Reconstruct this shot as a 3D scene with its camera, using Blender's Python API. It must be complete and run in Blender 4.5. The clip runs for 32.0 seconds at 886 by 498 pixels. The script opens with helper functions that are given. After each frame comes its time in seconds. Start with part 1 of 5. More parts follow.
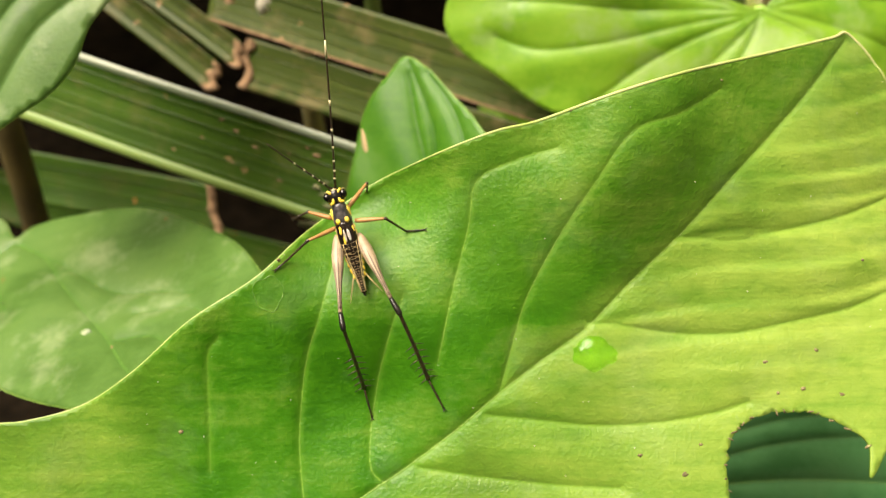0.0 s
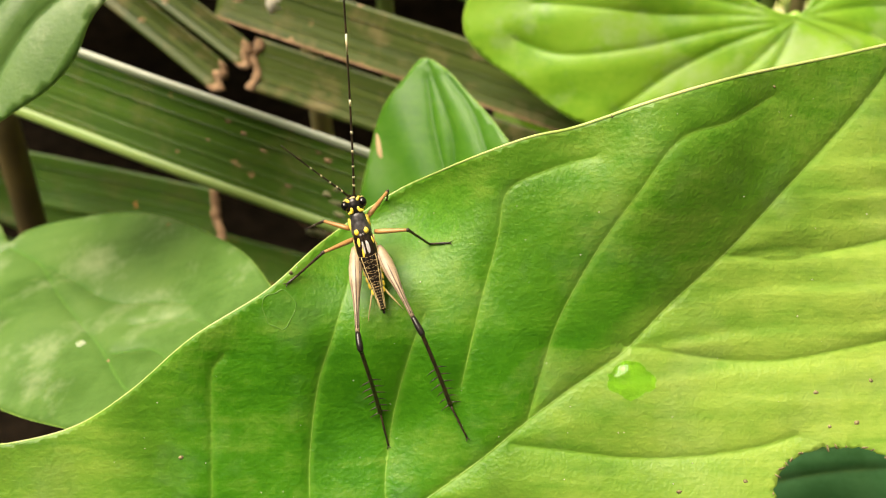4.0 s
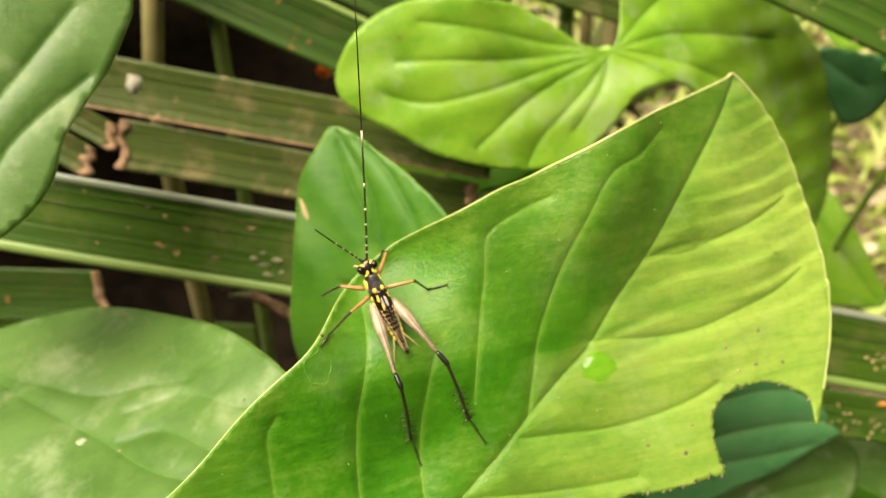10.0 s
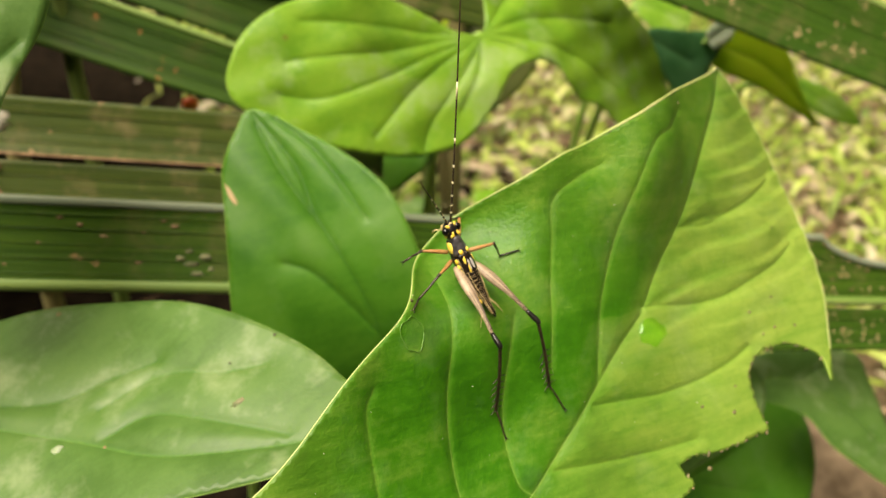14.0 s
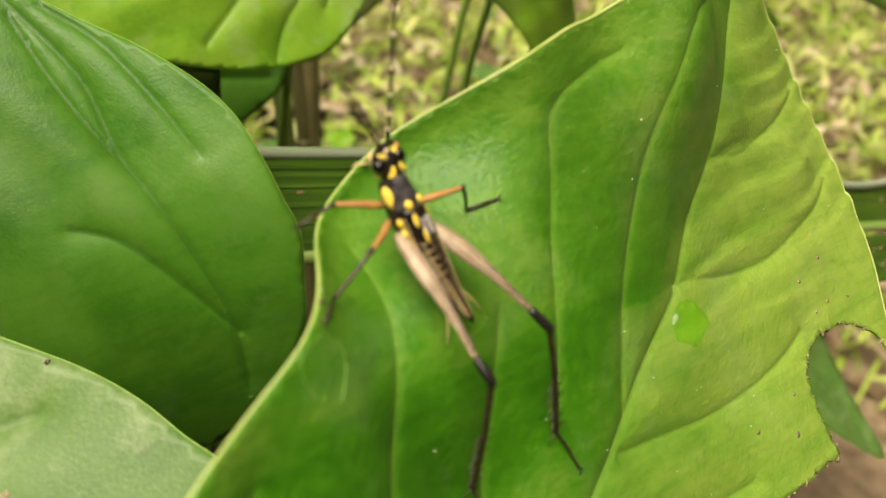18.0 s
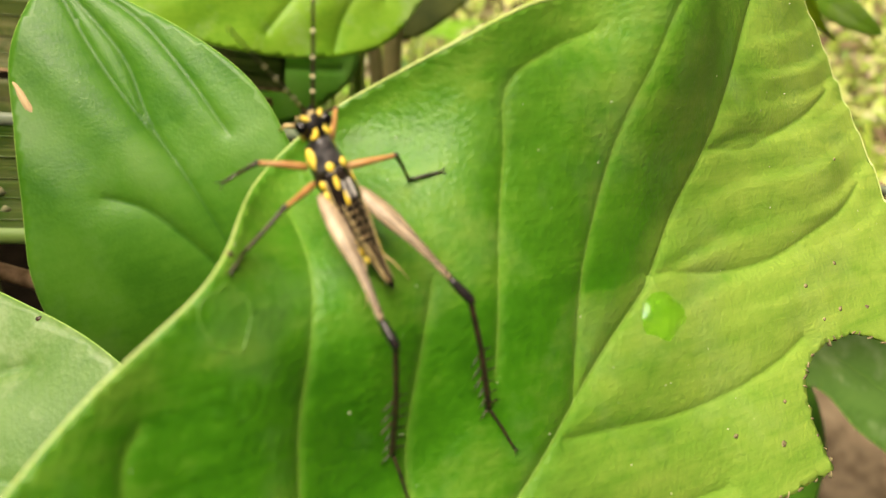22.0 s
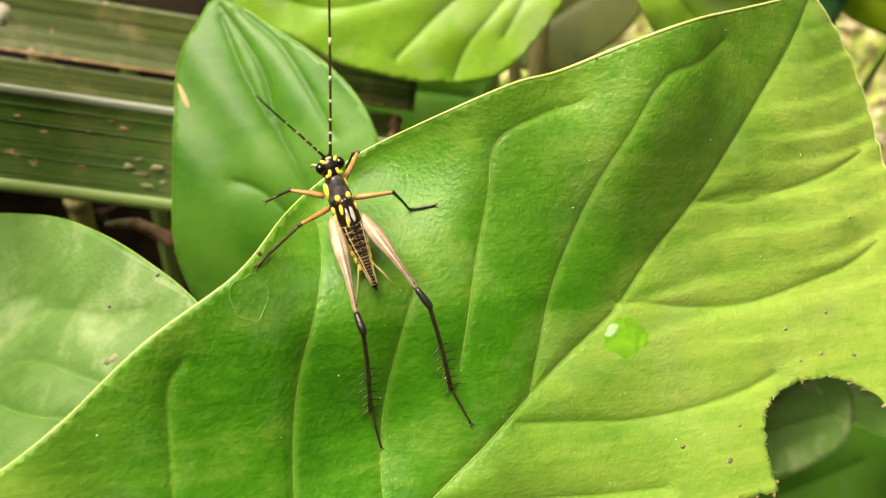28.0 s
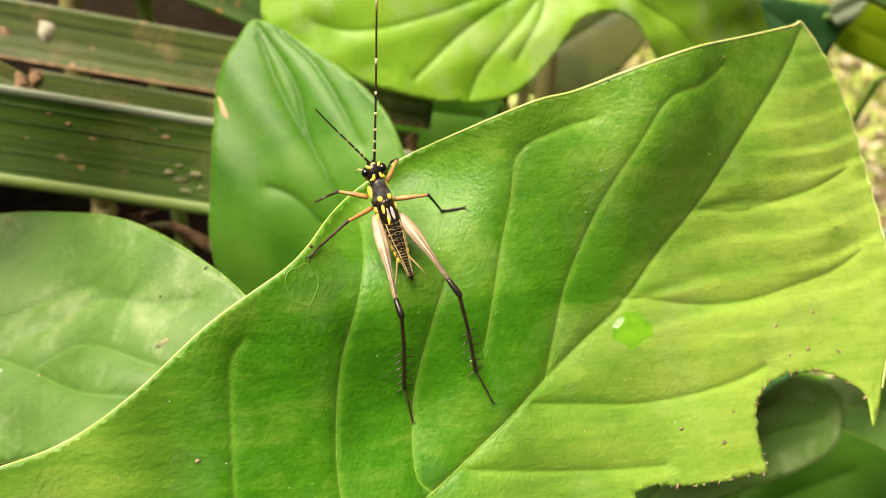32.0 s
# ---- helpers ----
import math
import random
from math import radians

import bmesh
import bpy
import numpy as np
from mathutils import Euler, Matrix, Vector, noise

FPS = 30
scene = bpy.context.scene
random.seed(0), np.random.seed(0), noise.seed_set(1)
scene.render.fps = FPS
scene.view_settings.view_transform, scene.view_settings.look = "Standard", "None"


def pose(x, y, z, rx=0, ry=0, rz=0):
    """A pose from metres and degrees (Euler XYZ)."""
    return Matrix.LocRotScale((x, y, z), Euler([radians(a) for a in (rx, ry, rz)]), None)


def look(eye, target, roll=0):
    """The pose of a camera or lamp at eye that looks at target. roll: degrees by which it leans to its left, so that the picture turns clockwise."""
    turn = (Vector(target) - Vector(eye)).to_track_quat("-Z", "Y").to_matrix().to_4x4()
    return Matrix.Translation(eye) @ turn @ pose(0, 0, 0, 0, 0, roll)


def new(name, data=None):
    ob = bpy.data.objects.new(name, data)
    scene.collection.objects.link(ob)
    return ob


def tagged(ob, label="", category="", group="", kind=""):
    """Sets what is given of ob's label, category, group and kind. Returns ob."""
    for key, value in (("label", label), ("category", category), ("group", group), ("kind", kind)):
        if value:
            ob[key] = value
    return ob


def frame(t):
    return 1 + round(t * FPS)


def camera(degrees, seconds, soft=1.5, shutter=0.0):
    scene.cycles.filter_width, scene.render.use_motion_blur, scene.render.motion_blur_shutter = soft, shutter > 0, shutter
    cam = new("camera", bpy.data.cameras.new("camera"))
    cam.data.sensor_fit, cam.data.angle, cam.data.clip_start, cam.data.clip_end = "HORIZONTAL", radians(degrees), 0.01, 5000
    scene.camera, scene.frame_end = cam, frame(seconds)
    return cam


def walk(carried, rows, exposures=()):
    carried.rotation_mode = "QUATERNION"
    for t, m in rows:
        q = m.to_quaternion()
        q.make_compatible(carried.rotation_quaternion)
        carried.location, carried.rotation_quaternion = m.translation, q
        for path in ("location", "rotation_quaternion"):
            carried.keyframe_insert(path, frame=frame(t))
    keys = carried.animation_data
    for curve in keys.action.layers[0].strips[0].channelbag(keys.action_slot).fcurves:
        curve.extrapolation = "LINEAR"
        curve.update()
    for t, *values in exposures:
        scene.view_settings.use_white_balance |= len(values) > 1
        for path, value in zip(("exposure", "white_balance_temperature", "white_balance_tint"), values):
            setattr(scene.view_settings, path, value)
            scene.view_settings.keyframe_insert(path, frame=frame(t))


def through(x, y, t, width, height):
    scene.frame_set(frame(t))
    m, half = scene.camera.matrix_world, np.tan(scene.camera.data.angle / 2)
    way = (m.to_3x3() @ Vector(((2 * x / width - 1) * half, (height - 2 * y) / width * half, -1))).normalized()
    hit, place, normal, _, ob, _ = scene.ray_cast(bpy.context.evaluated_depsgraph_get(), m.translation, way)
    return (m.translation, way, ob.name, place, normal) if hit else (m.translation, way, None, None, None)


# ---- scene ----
# Macro clip: a small black and yellow bush cricket on a large aroid leaf, among palm leaflets.
# The camera is carried slowly round the leaf; the leaf (with all that sits on it) is nudged aside half way.
cam = camera(54.4, 32.0, 1.1)
cam.data.dof.use_dof = True
cam.data.dof.focus_distance = 0.130
cam.data.dof.aperture_fstop = 23.0
PATH = [
    (0.0, 0.0000, 0.0000, 0.6200, 48.00, -0.00, 0.00),
    (0.5, -0.0022, 0.0019, 0.6191, 48.10, -0.02, 0.36),
    (1.0, -0.0029, 0.0044, 0.6174, 48.32, -0.16, 0.59),
    (1.5, -0.0036, 0.0057, 0.6150, 48.41, -0.18, 0.72),
    (2.0, -0.0059, 0.0069, 0.6132, 48.35, -0.23, 0.98),
    (2.5, -0.0086, 0.0080, 0.6116, 48.35, -0.48, 1.09),
    (3.0, -0.0063, 0.0095, 0.6129, 48.38, -0.68, 0.94),
    (3.5, -0.0054, 0.0095, 0.6126, 48.49, -0.84, 0.72),
    (5.5, 0.0011, 0.0088, 0.6153, 48.55, -0.78, 0.58),
    (6.0, 0.0020, 0.0097, 0.6156, 48.51, -0.64, 0.60),
    (6.5, -0.0006, 0.0108, 0.6167, 48.51, -0.75, 0.79),
    (7.0, -0.0025, 0.0120, 0.6172, 48.25, -0.84, 0.69),
    (7.5, -0.0086, 0.0125, 0.6181, 48.08, -0.87, 0.01),
    (8.0, -0.0146, 0.0088, 0.6241, 48.04, -1.22, -1.39),
    (8.5, -0.0215, 0.0034, 0.6328, 48.21, -1.24, -3.97),
    (9.0, -0.0279, -0.0019, 0.6353, 47.92, -1.58, -7.32),
    (9.5, -0.0380, -0.0042, 0.6388, 48.24, -2.50, -12.05),
    (10.0, -0.0499, -0.0038, 0.6374, 49.98, -3.40, -17.77),
    (10.5, -0.0598, -0.0075, 0.6337, 51.60, -4.06, -22.60),
    (11.0, -0.0728, -0.0059, 0.6263, 53.47, -4.28, -26.31),
    (11.5, -0.0744, -0.0101, 0.6197, 54.76, -4.15, -29.08),
    (12.0, -0.0690, -0.0182, 0.6286, 55.27, -3.45, -29.91),
    (12.5, -0.0722, -0.0189, 0.6270, 55.63, -3.20, -31.06),
    (13.0, -0.0814, -0.0189, 0.6211, 57.38, -3.18, -32.59),
    (13.5, -0.0929, -0.0208, 0.6154, 57.77, -2.98, -32.73),
    (15.5, -0.0744, 0.0361, 0.5745, 55.23, -6.39, -38.77),
    (16.0, -0.0697, 0.0380, 0.5700, 54.41, -6.65, -40.11),
    (16.5, -0.0668, 0.0399, 0.5692, 54.82, -6.68, -41.68),
    (17.0, -0.0651, 0.0408, 0.5663, 54.21, -6.76, -42.34),
    (17.5, -0.0642, 0.0415, 0.5679, 53.92, -6.29, -42.99),
    (18.0, -0.0585, 0.0409, 0.5660, 54.71, -5.81, -43.63),
    (18.5, -0.0584, 0.0408, 0.5672, 54.04, -6.05, -43.23),
    (19.0, -0.0616, 0.0392, 0.5706, 54.77, -5.94, -43.36),
    (19.5, -0.0623, 0.0398, 0.5689, 54.41, -5.81, -42.51),
    (20.0, -0.0665, 0.0368, 0.5704, 54.52, -5.27, -41.01),
    (20.5, -0.0646, 0.0347, 0.5641, 54.26, -4.98, -39.55),
    (21.0, -0.0544, 0.0327, 0.5663, 54.07, -4.39, -38.92),
    (21.5, -0.0518, 0.0289, 0.5673, 54.37, -4.30, -37.21),
    (22.0, -0.0455, 0.0264, 0.5646, 54.60, -4.05, -35.36),
    (22.5, -0.0410, 0.0261, 0.5673, 53.78, -4.55, -33.24),
    (23.0, -0.0429, 0.0191, 0.5670, 53.93, -4.61, -30.46),
    (23.5, -0.0448, 0.0101, 0.5693, 53.96, -3.90, -27.23),
    (24.0, -0.0384, 0.0121, 0.5741, 54.54, -2.77, -25.32),
    (24.5, -0.0365, 0.0131, 0.5756, 53.64, -2.36, -23.86),
    (25.0, -0.0385, 0.0103, 0.5780, 53.09, -2.07, -23.31),
    (25.5, -0.0374, 0.0087, 0.5801, 52.86, -1.91, -23.12),
    (26.0, -0.0365, 0.0078, 0.5790, 52.73, -2.14, -23.12),
    (26.5, -0.0341, 0.0043, 0.5817, 52.37, -2.35, -22.88),
    (28.5, -0.0377, -0.0102, 0.5734, 57.44, -2.37, -21.40),
    (29.0, -0.0389, -0.0103, 0.5729, 58.03, -2.42, -21.14),
    (29.5, -0.0414, -0.0106, 0.5749, 58.36, -2.42, -21.27),
    (30.0, -0.0407, -0.0097, 0.5748, 58.70, -2.04, -21.27),
    (30.5, -0.0395, -0.0091, 0.5751, 58.92, -1.79, -21.23),
    (31.0, -0.0403, -0.0106, 0.5754, 58.64, -1.70, -21.33),
    (31.5, -0.0451, -0.0165, 0.5799, 58.32, -2.71, -21.50),
    (32.0, -0.0471, -0.0219, 0.5788, 57.95, -3.20, -21.33),
]
EXPOSURE = [(0.0, 0.82), (8.0, 0.8), (9.0, 0.88), (10.0, 0.83), (11.0, 0.6), (13.0, 0.58), (16.0, 0.43), (20.0, 0.42), (22.0, 0.7), (24.0, 0.88), (32.0, 0.98)]
walk(cam, [(t, pose(x, y, z, rx, ry, rz)) for t, x, y, z, rx, ry, rz in PATH], EXPOSURE)

# Where the big leaf goes: shift (m) and turn (degrees) about its own middle.
LEAF_MOVES = [
    (0.0, -0.0000, -0.0000, 0.0000, 0.00, -0.00, 0.00),
    (9.0, -0.0000, -0.0000, 0.0000, 0.00, -0.00, 0.00),
    (9.5, -0.0008, -0.0027, 0.0023, -0.72, 0.51, 0.53),
    (10.0, -0.0023, -0.0027, 0.0031, -0.40, 0.58, 0.34),
    (10.5, -0.0032, -0.0038, 0.0052, -1.29, 0.23, 0.24),
    (11.0, -0.0038, -0.0030, 0.0041, -1.40, 0.68, -0.20),
    (11.5, -0.0032, -0.0045, 0.0028, -0.58, 1.13, -0.88),
    (12.0, -0.0014, -0.0111, 0.0047, -0.35, 2.06, 0.43),
    (12.5, -0.0010, -0.0118, 0.0043, -0.30, 1.91, 0.85),
    (13.0, -0.0029, -0.0117, 0.0020, 0.87, 1.14, 0.41),
    (13.5, 0.0012, -0.0197, -0.0023, 1.21, 3.49, -1.54),
    (15.5, 0.0050, -0.0234, -0.0068, 2.35, 7.21, -3.42),
    (26.5, 0.0050, -0.0234, -0.0068, 2.35, 7.21, -3.42),
    (28.5, 0.0052, -0.0250, -0.0131, 5.97, 4.50, -4.44),
    (32.0, 0.0052, -0.0250, -0.0131, 5.97, 4.50, -4.44),
]

# ---------------------------------------------------------------- light
world = bpy.data.worlds.new("overcast_sky")
scene.world = world
world.use_nodes = True
wn, wl = world.node_tree.nodes, world.node_tree.links
sky = wn.new("ShaderNodeTexSky")
sky.sky_type = "NISHITA"
sky.sun_disc = False
sky.sun_elevation = radians(65)
sky.sun_rotation = radians(262)
sky.dust_density = 4.0
sky.ozone_density = 0.6
sky.air_density = 1.2
SKY_STRENGTH = 0.085
wn["Background"].inputs["Strength"].default_value = SKY_STRENGTH
haze = wn.new("ShaderNodeMix")
haze.data_type, haze.blend_type = "RGBA", "MULTIPLY"
haze.inputs["Factor"].default_value = 1.0
haze.inputs[7].default_value = (1.55, 1.0, 0.50, 1)
wl.new(sky.outputs["Color"], haze.inputs[6])
wl.new(haze.outputs[2], wn["Background"].inputs["Color"])

sun_data = bpy.data.lights.new("sun", "SUN")
sun_data.energy = 5.0
sun_data.angle = radians(45)
sun_data.color = (1.0, 0.93, 0.80)
sun = new("sun", sun_data)
sun.matrix_world = look((-0.40, 0.04, 1.36), (0.0, 0.1, 0.5))

# ---------------------------------------------------------------- materials


def make_material(name):
    m = bpy.data.materials.new(name)
    m.use_nodes = True
    return m, m.node_tree.nodes, m.node_tree.links, m.node_tree.nodes["Principled BSDF"]


def ramp(nodes, stops):
    r = nodes.new("ShaderNodeValToRGB")
    el = r.color_ramp.elements
    el[0].position, el[0].color = stops[0][0], (*stops[0][1], 1)
    el[1].position, el[1].color = stops[-1][0], (*stops[-1][1], 1)
    for p, c in stops[1:-1]:
        e = el.new(p)
        e.color = (*c, 1)
    return r


def noise_tex(nodes, links, coord, scale, detail=4.0, rough=0.55, stretch=None):
    n = nodes.new("ShaderNodeTexNoise")
    n.inputs["Scale"].default_value, n.inputs["Detail"].default_value, n.inputs["Roughness"].default_value = scale, detail, rough
    if stretch:
        mp = nodes.new("ShaderNodeMapping")
        mp.inputs["Scale"].default_value = stretch
        links.new(coord, mp.inputs["Vector"])
        coord = mp.outputs["Vector"]
    links.new(coord, n.inputs["Vector"])
    return n


def mix_colour(nodes, links, fac, a, b, mode="MIX"):
    m = nodes.new("ShaderNodeMix")
    m.data_type, m.blend_type = "RGBA", mode
    for sock, v in ((m.inputs["Factor"], fac), (m.inputs[6], a), (m.inputs[7], b)):
        if hasattr(v, "is_linked"):
            links.new(v, sock)
        elif isinstance(v, (int, float)):
            sock.default_value = v
        else:
            sock.default_value = (*v, 1)
    return m.outputs[2]


def maths(nodes, links, op, a, b=0.0):
    m = nodes.new("ShaderNodeMath")
    m.operation, m.use_clamp = op, False
    for sock, v in ((m.inputs[0], a), (m.inputs[1], b)):
        if hasattr(v, "is_linked"):
            links.new(v, sock)
        else:
            sock.default_value = v
    return m.outputs[0]


def leaf_material(name, dark, mid, light, vein, rough=0.42, through=0.35, speck=(0.25, 0.12, 0.04), specks=0.0, wax_sheen=0.0, vein_mix=0.4, relief=0.26):
    """A living leaf: mottled green, faint streaks, paler veins, cell relief, some light passing through."""
    m, n, l, bsdf = make_material(name)
    co = n.new("ShaderNodeTexCoord").outputs["Object"]
    big = noise_tex(n, l, co, 45.0, 3.0)
    fine = noise_tex(n, l, co, 620.0, 5.0, 0.7)
    streak = noise_tex(n, l, co, 420.0, 5.0, 0.72, (0.09, 1.0, 1.0))
    mott = noise_tex(n, l, co, 150.0, 4.0, 0.6, (0.4, 1.0, 1.0))
    base = ramp(n, [(0.42, dark), (0.5, mid), (0.60, tuple(0.7 * p + 0.3 * q for p, q in zip(mid, light)))])
    tone = maths(n, l, "ADD", maths(n, l, "MULTIPLY", big.outputs["Fac"], 0.46), maths(n, l, "ADD", maths(n, l, "MULTIPLY", fine.outputs["Fac"], 0.18), maths(n, l, "MULTIPLY", mott.outputs["Fac"], 0.18)))
    l.new(maths(n, l, "ADD", tone, maths(n, l, "MULTIPLY", streak.outputs["Fac"], 0.18)), base.inputs["Fac"])
    warp = n.new("ShaderNodeVectorMath")
    warp.operation = "MULTIPLY_ADD"
    warp.inputs[1].default_value = (0.005, 0.005, 0.0)
    wobble = noise_tex(n, l, co, 120.0, 3.0)
    l.new(wobble.outputs["Color"], warp.inputs[0])
    l.new(co, warp.inputs[2])
    net = n.new("ShaderNodeTexVoronoi")
    net.feature = "DISTANCE_TO_EDGE"
    net.inputs["Scale"].default_value = 190.0
    l.new(warp.outputs[0], net.inputs["Vector"])
    line = n.new("ShaderNodeMapRange")
    line.inputs[1].default_value, line.inputs[2].default_value, line.inputs[3].default_value, line.inputs[4].default_value = 0.0, 0.16, 1.0, 0.0
    l.new(net.outputs["Distance"], line.inputs[0])
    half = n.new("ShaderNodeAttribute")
    half.attribute_name = "paleness"
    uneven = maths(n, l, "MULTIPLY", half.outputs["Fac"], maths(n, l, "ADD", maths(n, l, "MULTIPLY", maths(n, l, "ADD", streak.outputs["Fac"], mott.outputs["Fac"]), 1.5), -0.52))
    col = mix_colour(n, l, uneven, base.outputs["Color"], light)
    col = mix_colour(n, l, maths(n, l, "MULTIPLY", line.outputs[0], 0.10), col, dark)
    va = n.new("ShaderNodeAttribute")
    va.attribute_name = "vein"
    col = mix_colour(n, l, maths(n, l, "MULTIPLY", va.outputs["Fac"], vein_mix), col, vein)
    if specks:
        vo = n.new("ShaderNodeTexVoronoi")
        vo.inputs["Scale"].default_value = 150.0
        l.new(co, vo.inputs["Vector"])
        sel = n.new("ShaderNodeSeparateColor")
        l.new(vo.outputs["Color"], sel.inputs[0])
        keep = maths(n, l, "GREATER_THAN", sel.outputs[0], 1.0 - specks)
        near = maths(n, l, "LESS_THAN", vo.outputs["Distance"], 0.13)
        col = mix_colour(n, l, maths(n, l, "MULTIPLY", maths(n, l, "MULTIPLY", keep, near), 0.6), col, speck)
    # Whitish patches: waxy film, with sky sheen painted into the base colour.
    if wax_sheen:
        film_noise = noise_tex(n, l, co, 60.0, 5.0, 0.65)
        wr = ramp(n, [(0.52, (0, 0, 0)), (0.75, (wax_sheen, wax_sheen, wax_sheen))])
        l.new(film_noise.outputs["Fac"], wr.inputs["Fac"])
        col = mix_colour(n, l, wr.outputs["Color"], col, (0.50, 0.58, 0.34))
    l.new(col, bsdf.inputs["Base Color"])
    rr = n.new("ShaderNodeMapRange")
    rr.inputs[1].default_value, rr.inputs[2].default_value = 0.3, 0.7
    rr.inputs[3].default_value, rr.inputs[4].default_value = rough - 0.09, rough + 0.12
    l.new(maths(n, l, "ADD", maths(n, l, "MULTIPLY", fine.outputs["Fac"], 0.4), maths(n, l, "MULTIPLY", big.outputs["Fac"], 0.6)), rr.inputs[0])
    l.new(rr.outputs[0], bsdf.inputs["Roughness"])
    bsdf.inputs["Specular IOR Level"].default_value = 0.4
    grit = noise_tex(n, l, co, 1300.0, 4.0, 0.62)
    cells = n.new("ShaderNodeTexVoronoi")
    cells.inputs["Scale"].default_value = 1500.0
    l.new(co, cells.inputs["Vector"])
    bump = n.new("ShaderNodeBump")
    bump.inputs["Strength"].default_value, bump.inputs["Distance"].default_value = relief, 0.0002
    l.new(maths(n, l, "ADD", maths(n, l, "SUBTRACT", maths(n, l, "MULTIPLY", cells.outputs["Distance"], 0.5), maths(n, l, "MULTIPLY", line.outputs[0], 0.10)), maths(n, l, "ADD", maths(n, l, "MULTIPLY", grit.outputs["Fac"], 1.2), maths(n, l, "MULTIPLY", streak.outputs["Fac"], 0.5))), bump.inputs["Height"])
    l.new(bump.outputs["Normal"], bsdf.inputs["Normal"])
    tr = n.new("ShaderNodeBsdfTranslucent")
    l.new(mix_colour(n, l, 0.5, col, (0.22, 0.50, 0.01)), tr.inputs["Color"])
    mx = n.new("ShaderNodeMixShader")
    mx.inputs[0].default_value = through
    l.new(bsdf.outputs[0], mx.inputs[1])
    l.new(tr.outputs[0], mx.inputs[2])
    l.new(mx.outputs[0], n["Material Output"].inputs["Surface"])
    return m


def plain_material(name, colour, rough=0.5, other=None, scale=300.0, metal=0.0, bump_mm=0.05, spec=0.5, stretch=None):
    """Two tones mixed by noise, with a fine relief."""
    m, n, l, bsdf = make_material(name)
    co = n.new("ShaderNodeTexCoord").outputs["Object"]
    no = noise_tex(n, l, co, scale, 4.0, 0.6, stretch)
    r = ramp(n, [(0.35, colour), (0.68, other or tuple(min(1.0, c * 1.35) for c in colour))])
    l.new(no.outputs["Fac"], r.inputs["Fac"])
    l.new(r.outputs["Color"], bsdf.inputs["Base Color"])
    bsdf.inputs["Roughness"].default_value, bsdf.inputs["Metallic"].default_value = rough, metal
    bsdf.inputs["Specular IOR Level"].default_value = spec
    if bump_mm:
        b = n.new("ShaderNodeBump")
        b.inputs["Strength"].default_value, b.inputs["Distance"].default_value = 0.6, bump_mm / 1000
        l.new(no.outputs["Fac"], b.inputs["Height"])
        l.new(b.outputs["Normal"], bsdf.inputs["Normal"])
    return m


MAT_BIG = leaf_material("big_leaf_green", (0.028, 0.155, 0.002), (0.053, 0.235, 0.003), (0.38, 0.53, 0.085), (0.24, 0.46, 0.05), 0.37, 0.36, relief=0.6, wax_sheen=0.14)
MAT_DARK = leaf_material("deep_green_leaf", (0.045, 0.16, 0.008), (0.070, 0.21, 0.012), (0.14, 0.31, 0.03), (0.02, 0.09, 0.008), 0.41, 0.25, wax_sheen=0.08)
MAT_PALE = leaf_material("pale_green_leaf", (0.066, 0.148, 0.024), (0.096, 0.198, 0.038), (0.17, 0.29, 0.065), (0.05, 0.16, 0.016), 0.42, 0.24, specks=0.03, wax_sheen=0.45)
MAT_BACK = leaf_material("back_leaf_green", (0.17, 0.38, 0.020), (0.25, 0.48, 0.03), (0.40, 0.60, 0.07), (0.08, 0.21, 0.01), 0.38, 0.42, specks=0.05, wax_sheen=0.55)
MAT_BLUE = leaf_material("bluish_leaf", (0.045, 0.16, 0.045), (0.075, 0.23, 0.075), (0.14, 0.33, 0.13), (0.14, 0.30, 0.12), 0.45, 0.25)
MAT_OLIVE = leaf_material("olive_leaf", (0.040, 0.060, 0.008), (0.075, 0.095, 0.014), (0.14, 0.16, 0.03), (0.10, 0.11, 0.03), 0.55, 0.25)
# Yellow-green raised in the base colour to carry light coming through from behind.
MAT_BACKLIT_YELLOW = leaf_material("backlit_yellow_leaf", (0.55, 0.70, 0.02), (0.66, 0.80, 0.03), (0.72, 0.84, 0.06), (0.55, 0.65, 0.06), 0.45, 0.75)
MAT_CURL = leaf_material("pale_underside", (0.55, 0.66, 0.44), (0.68, 0.78, 0.58), (0.74, 0.82, 0.64), (0.5, 0.62, 0.4), 0.35, 0.4)
MAT_RIM = plain_material("leaf_rim", (0.30, 0.44, 0.08), 0.45, (0.52, 0.54, 0.24), 60.0)
MAT_VEIN = plain_material("vein_green", (0.22, 0.40, 0.05), 0.42, (0.30, 0.48, 0.09), 200.0)
MAT_VEIN_DARK = plain_material("vein_dark_green", (0.09, 0.23, 0.02), 0.45, (0.14, 0.30, 0.04), 200.0)
MAT_SCAR = plain_material("dry_scar", (0.07, 0.055, 0.02), 0.8, (0.30, 0.26, 0.12), 1400.0)


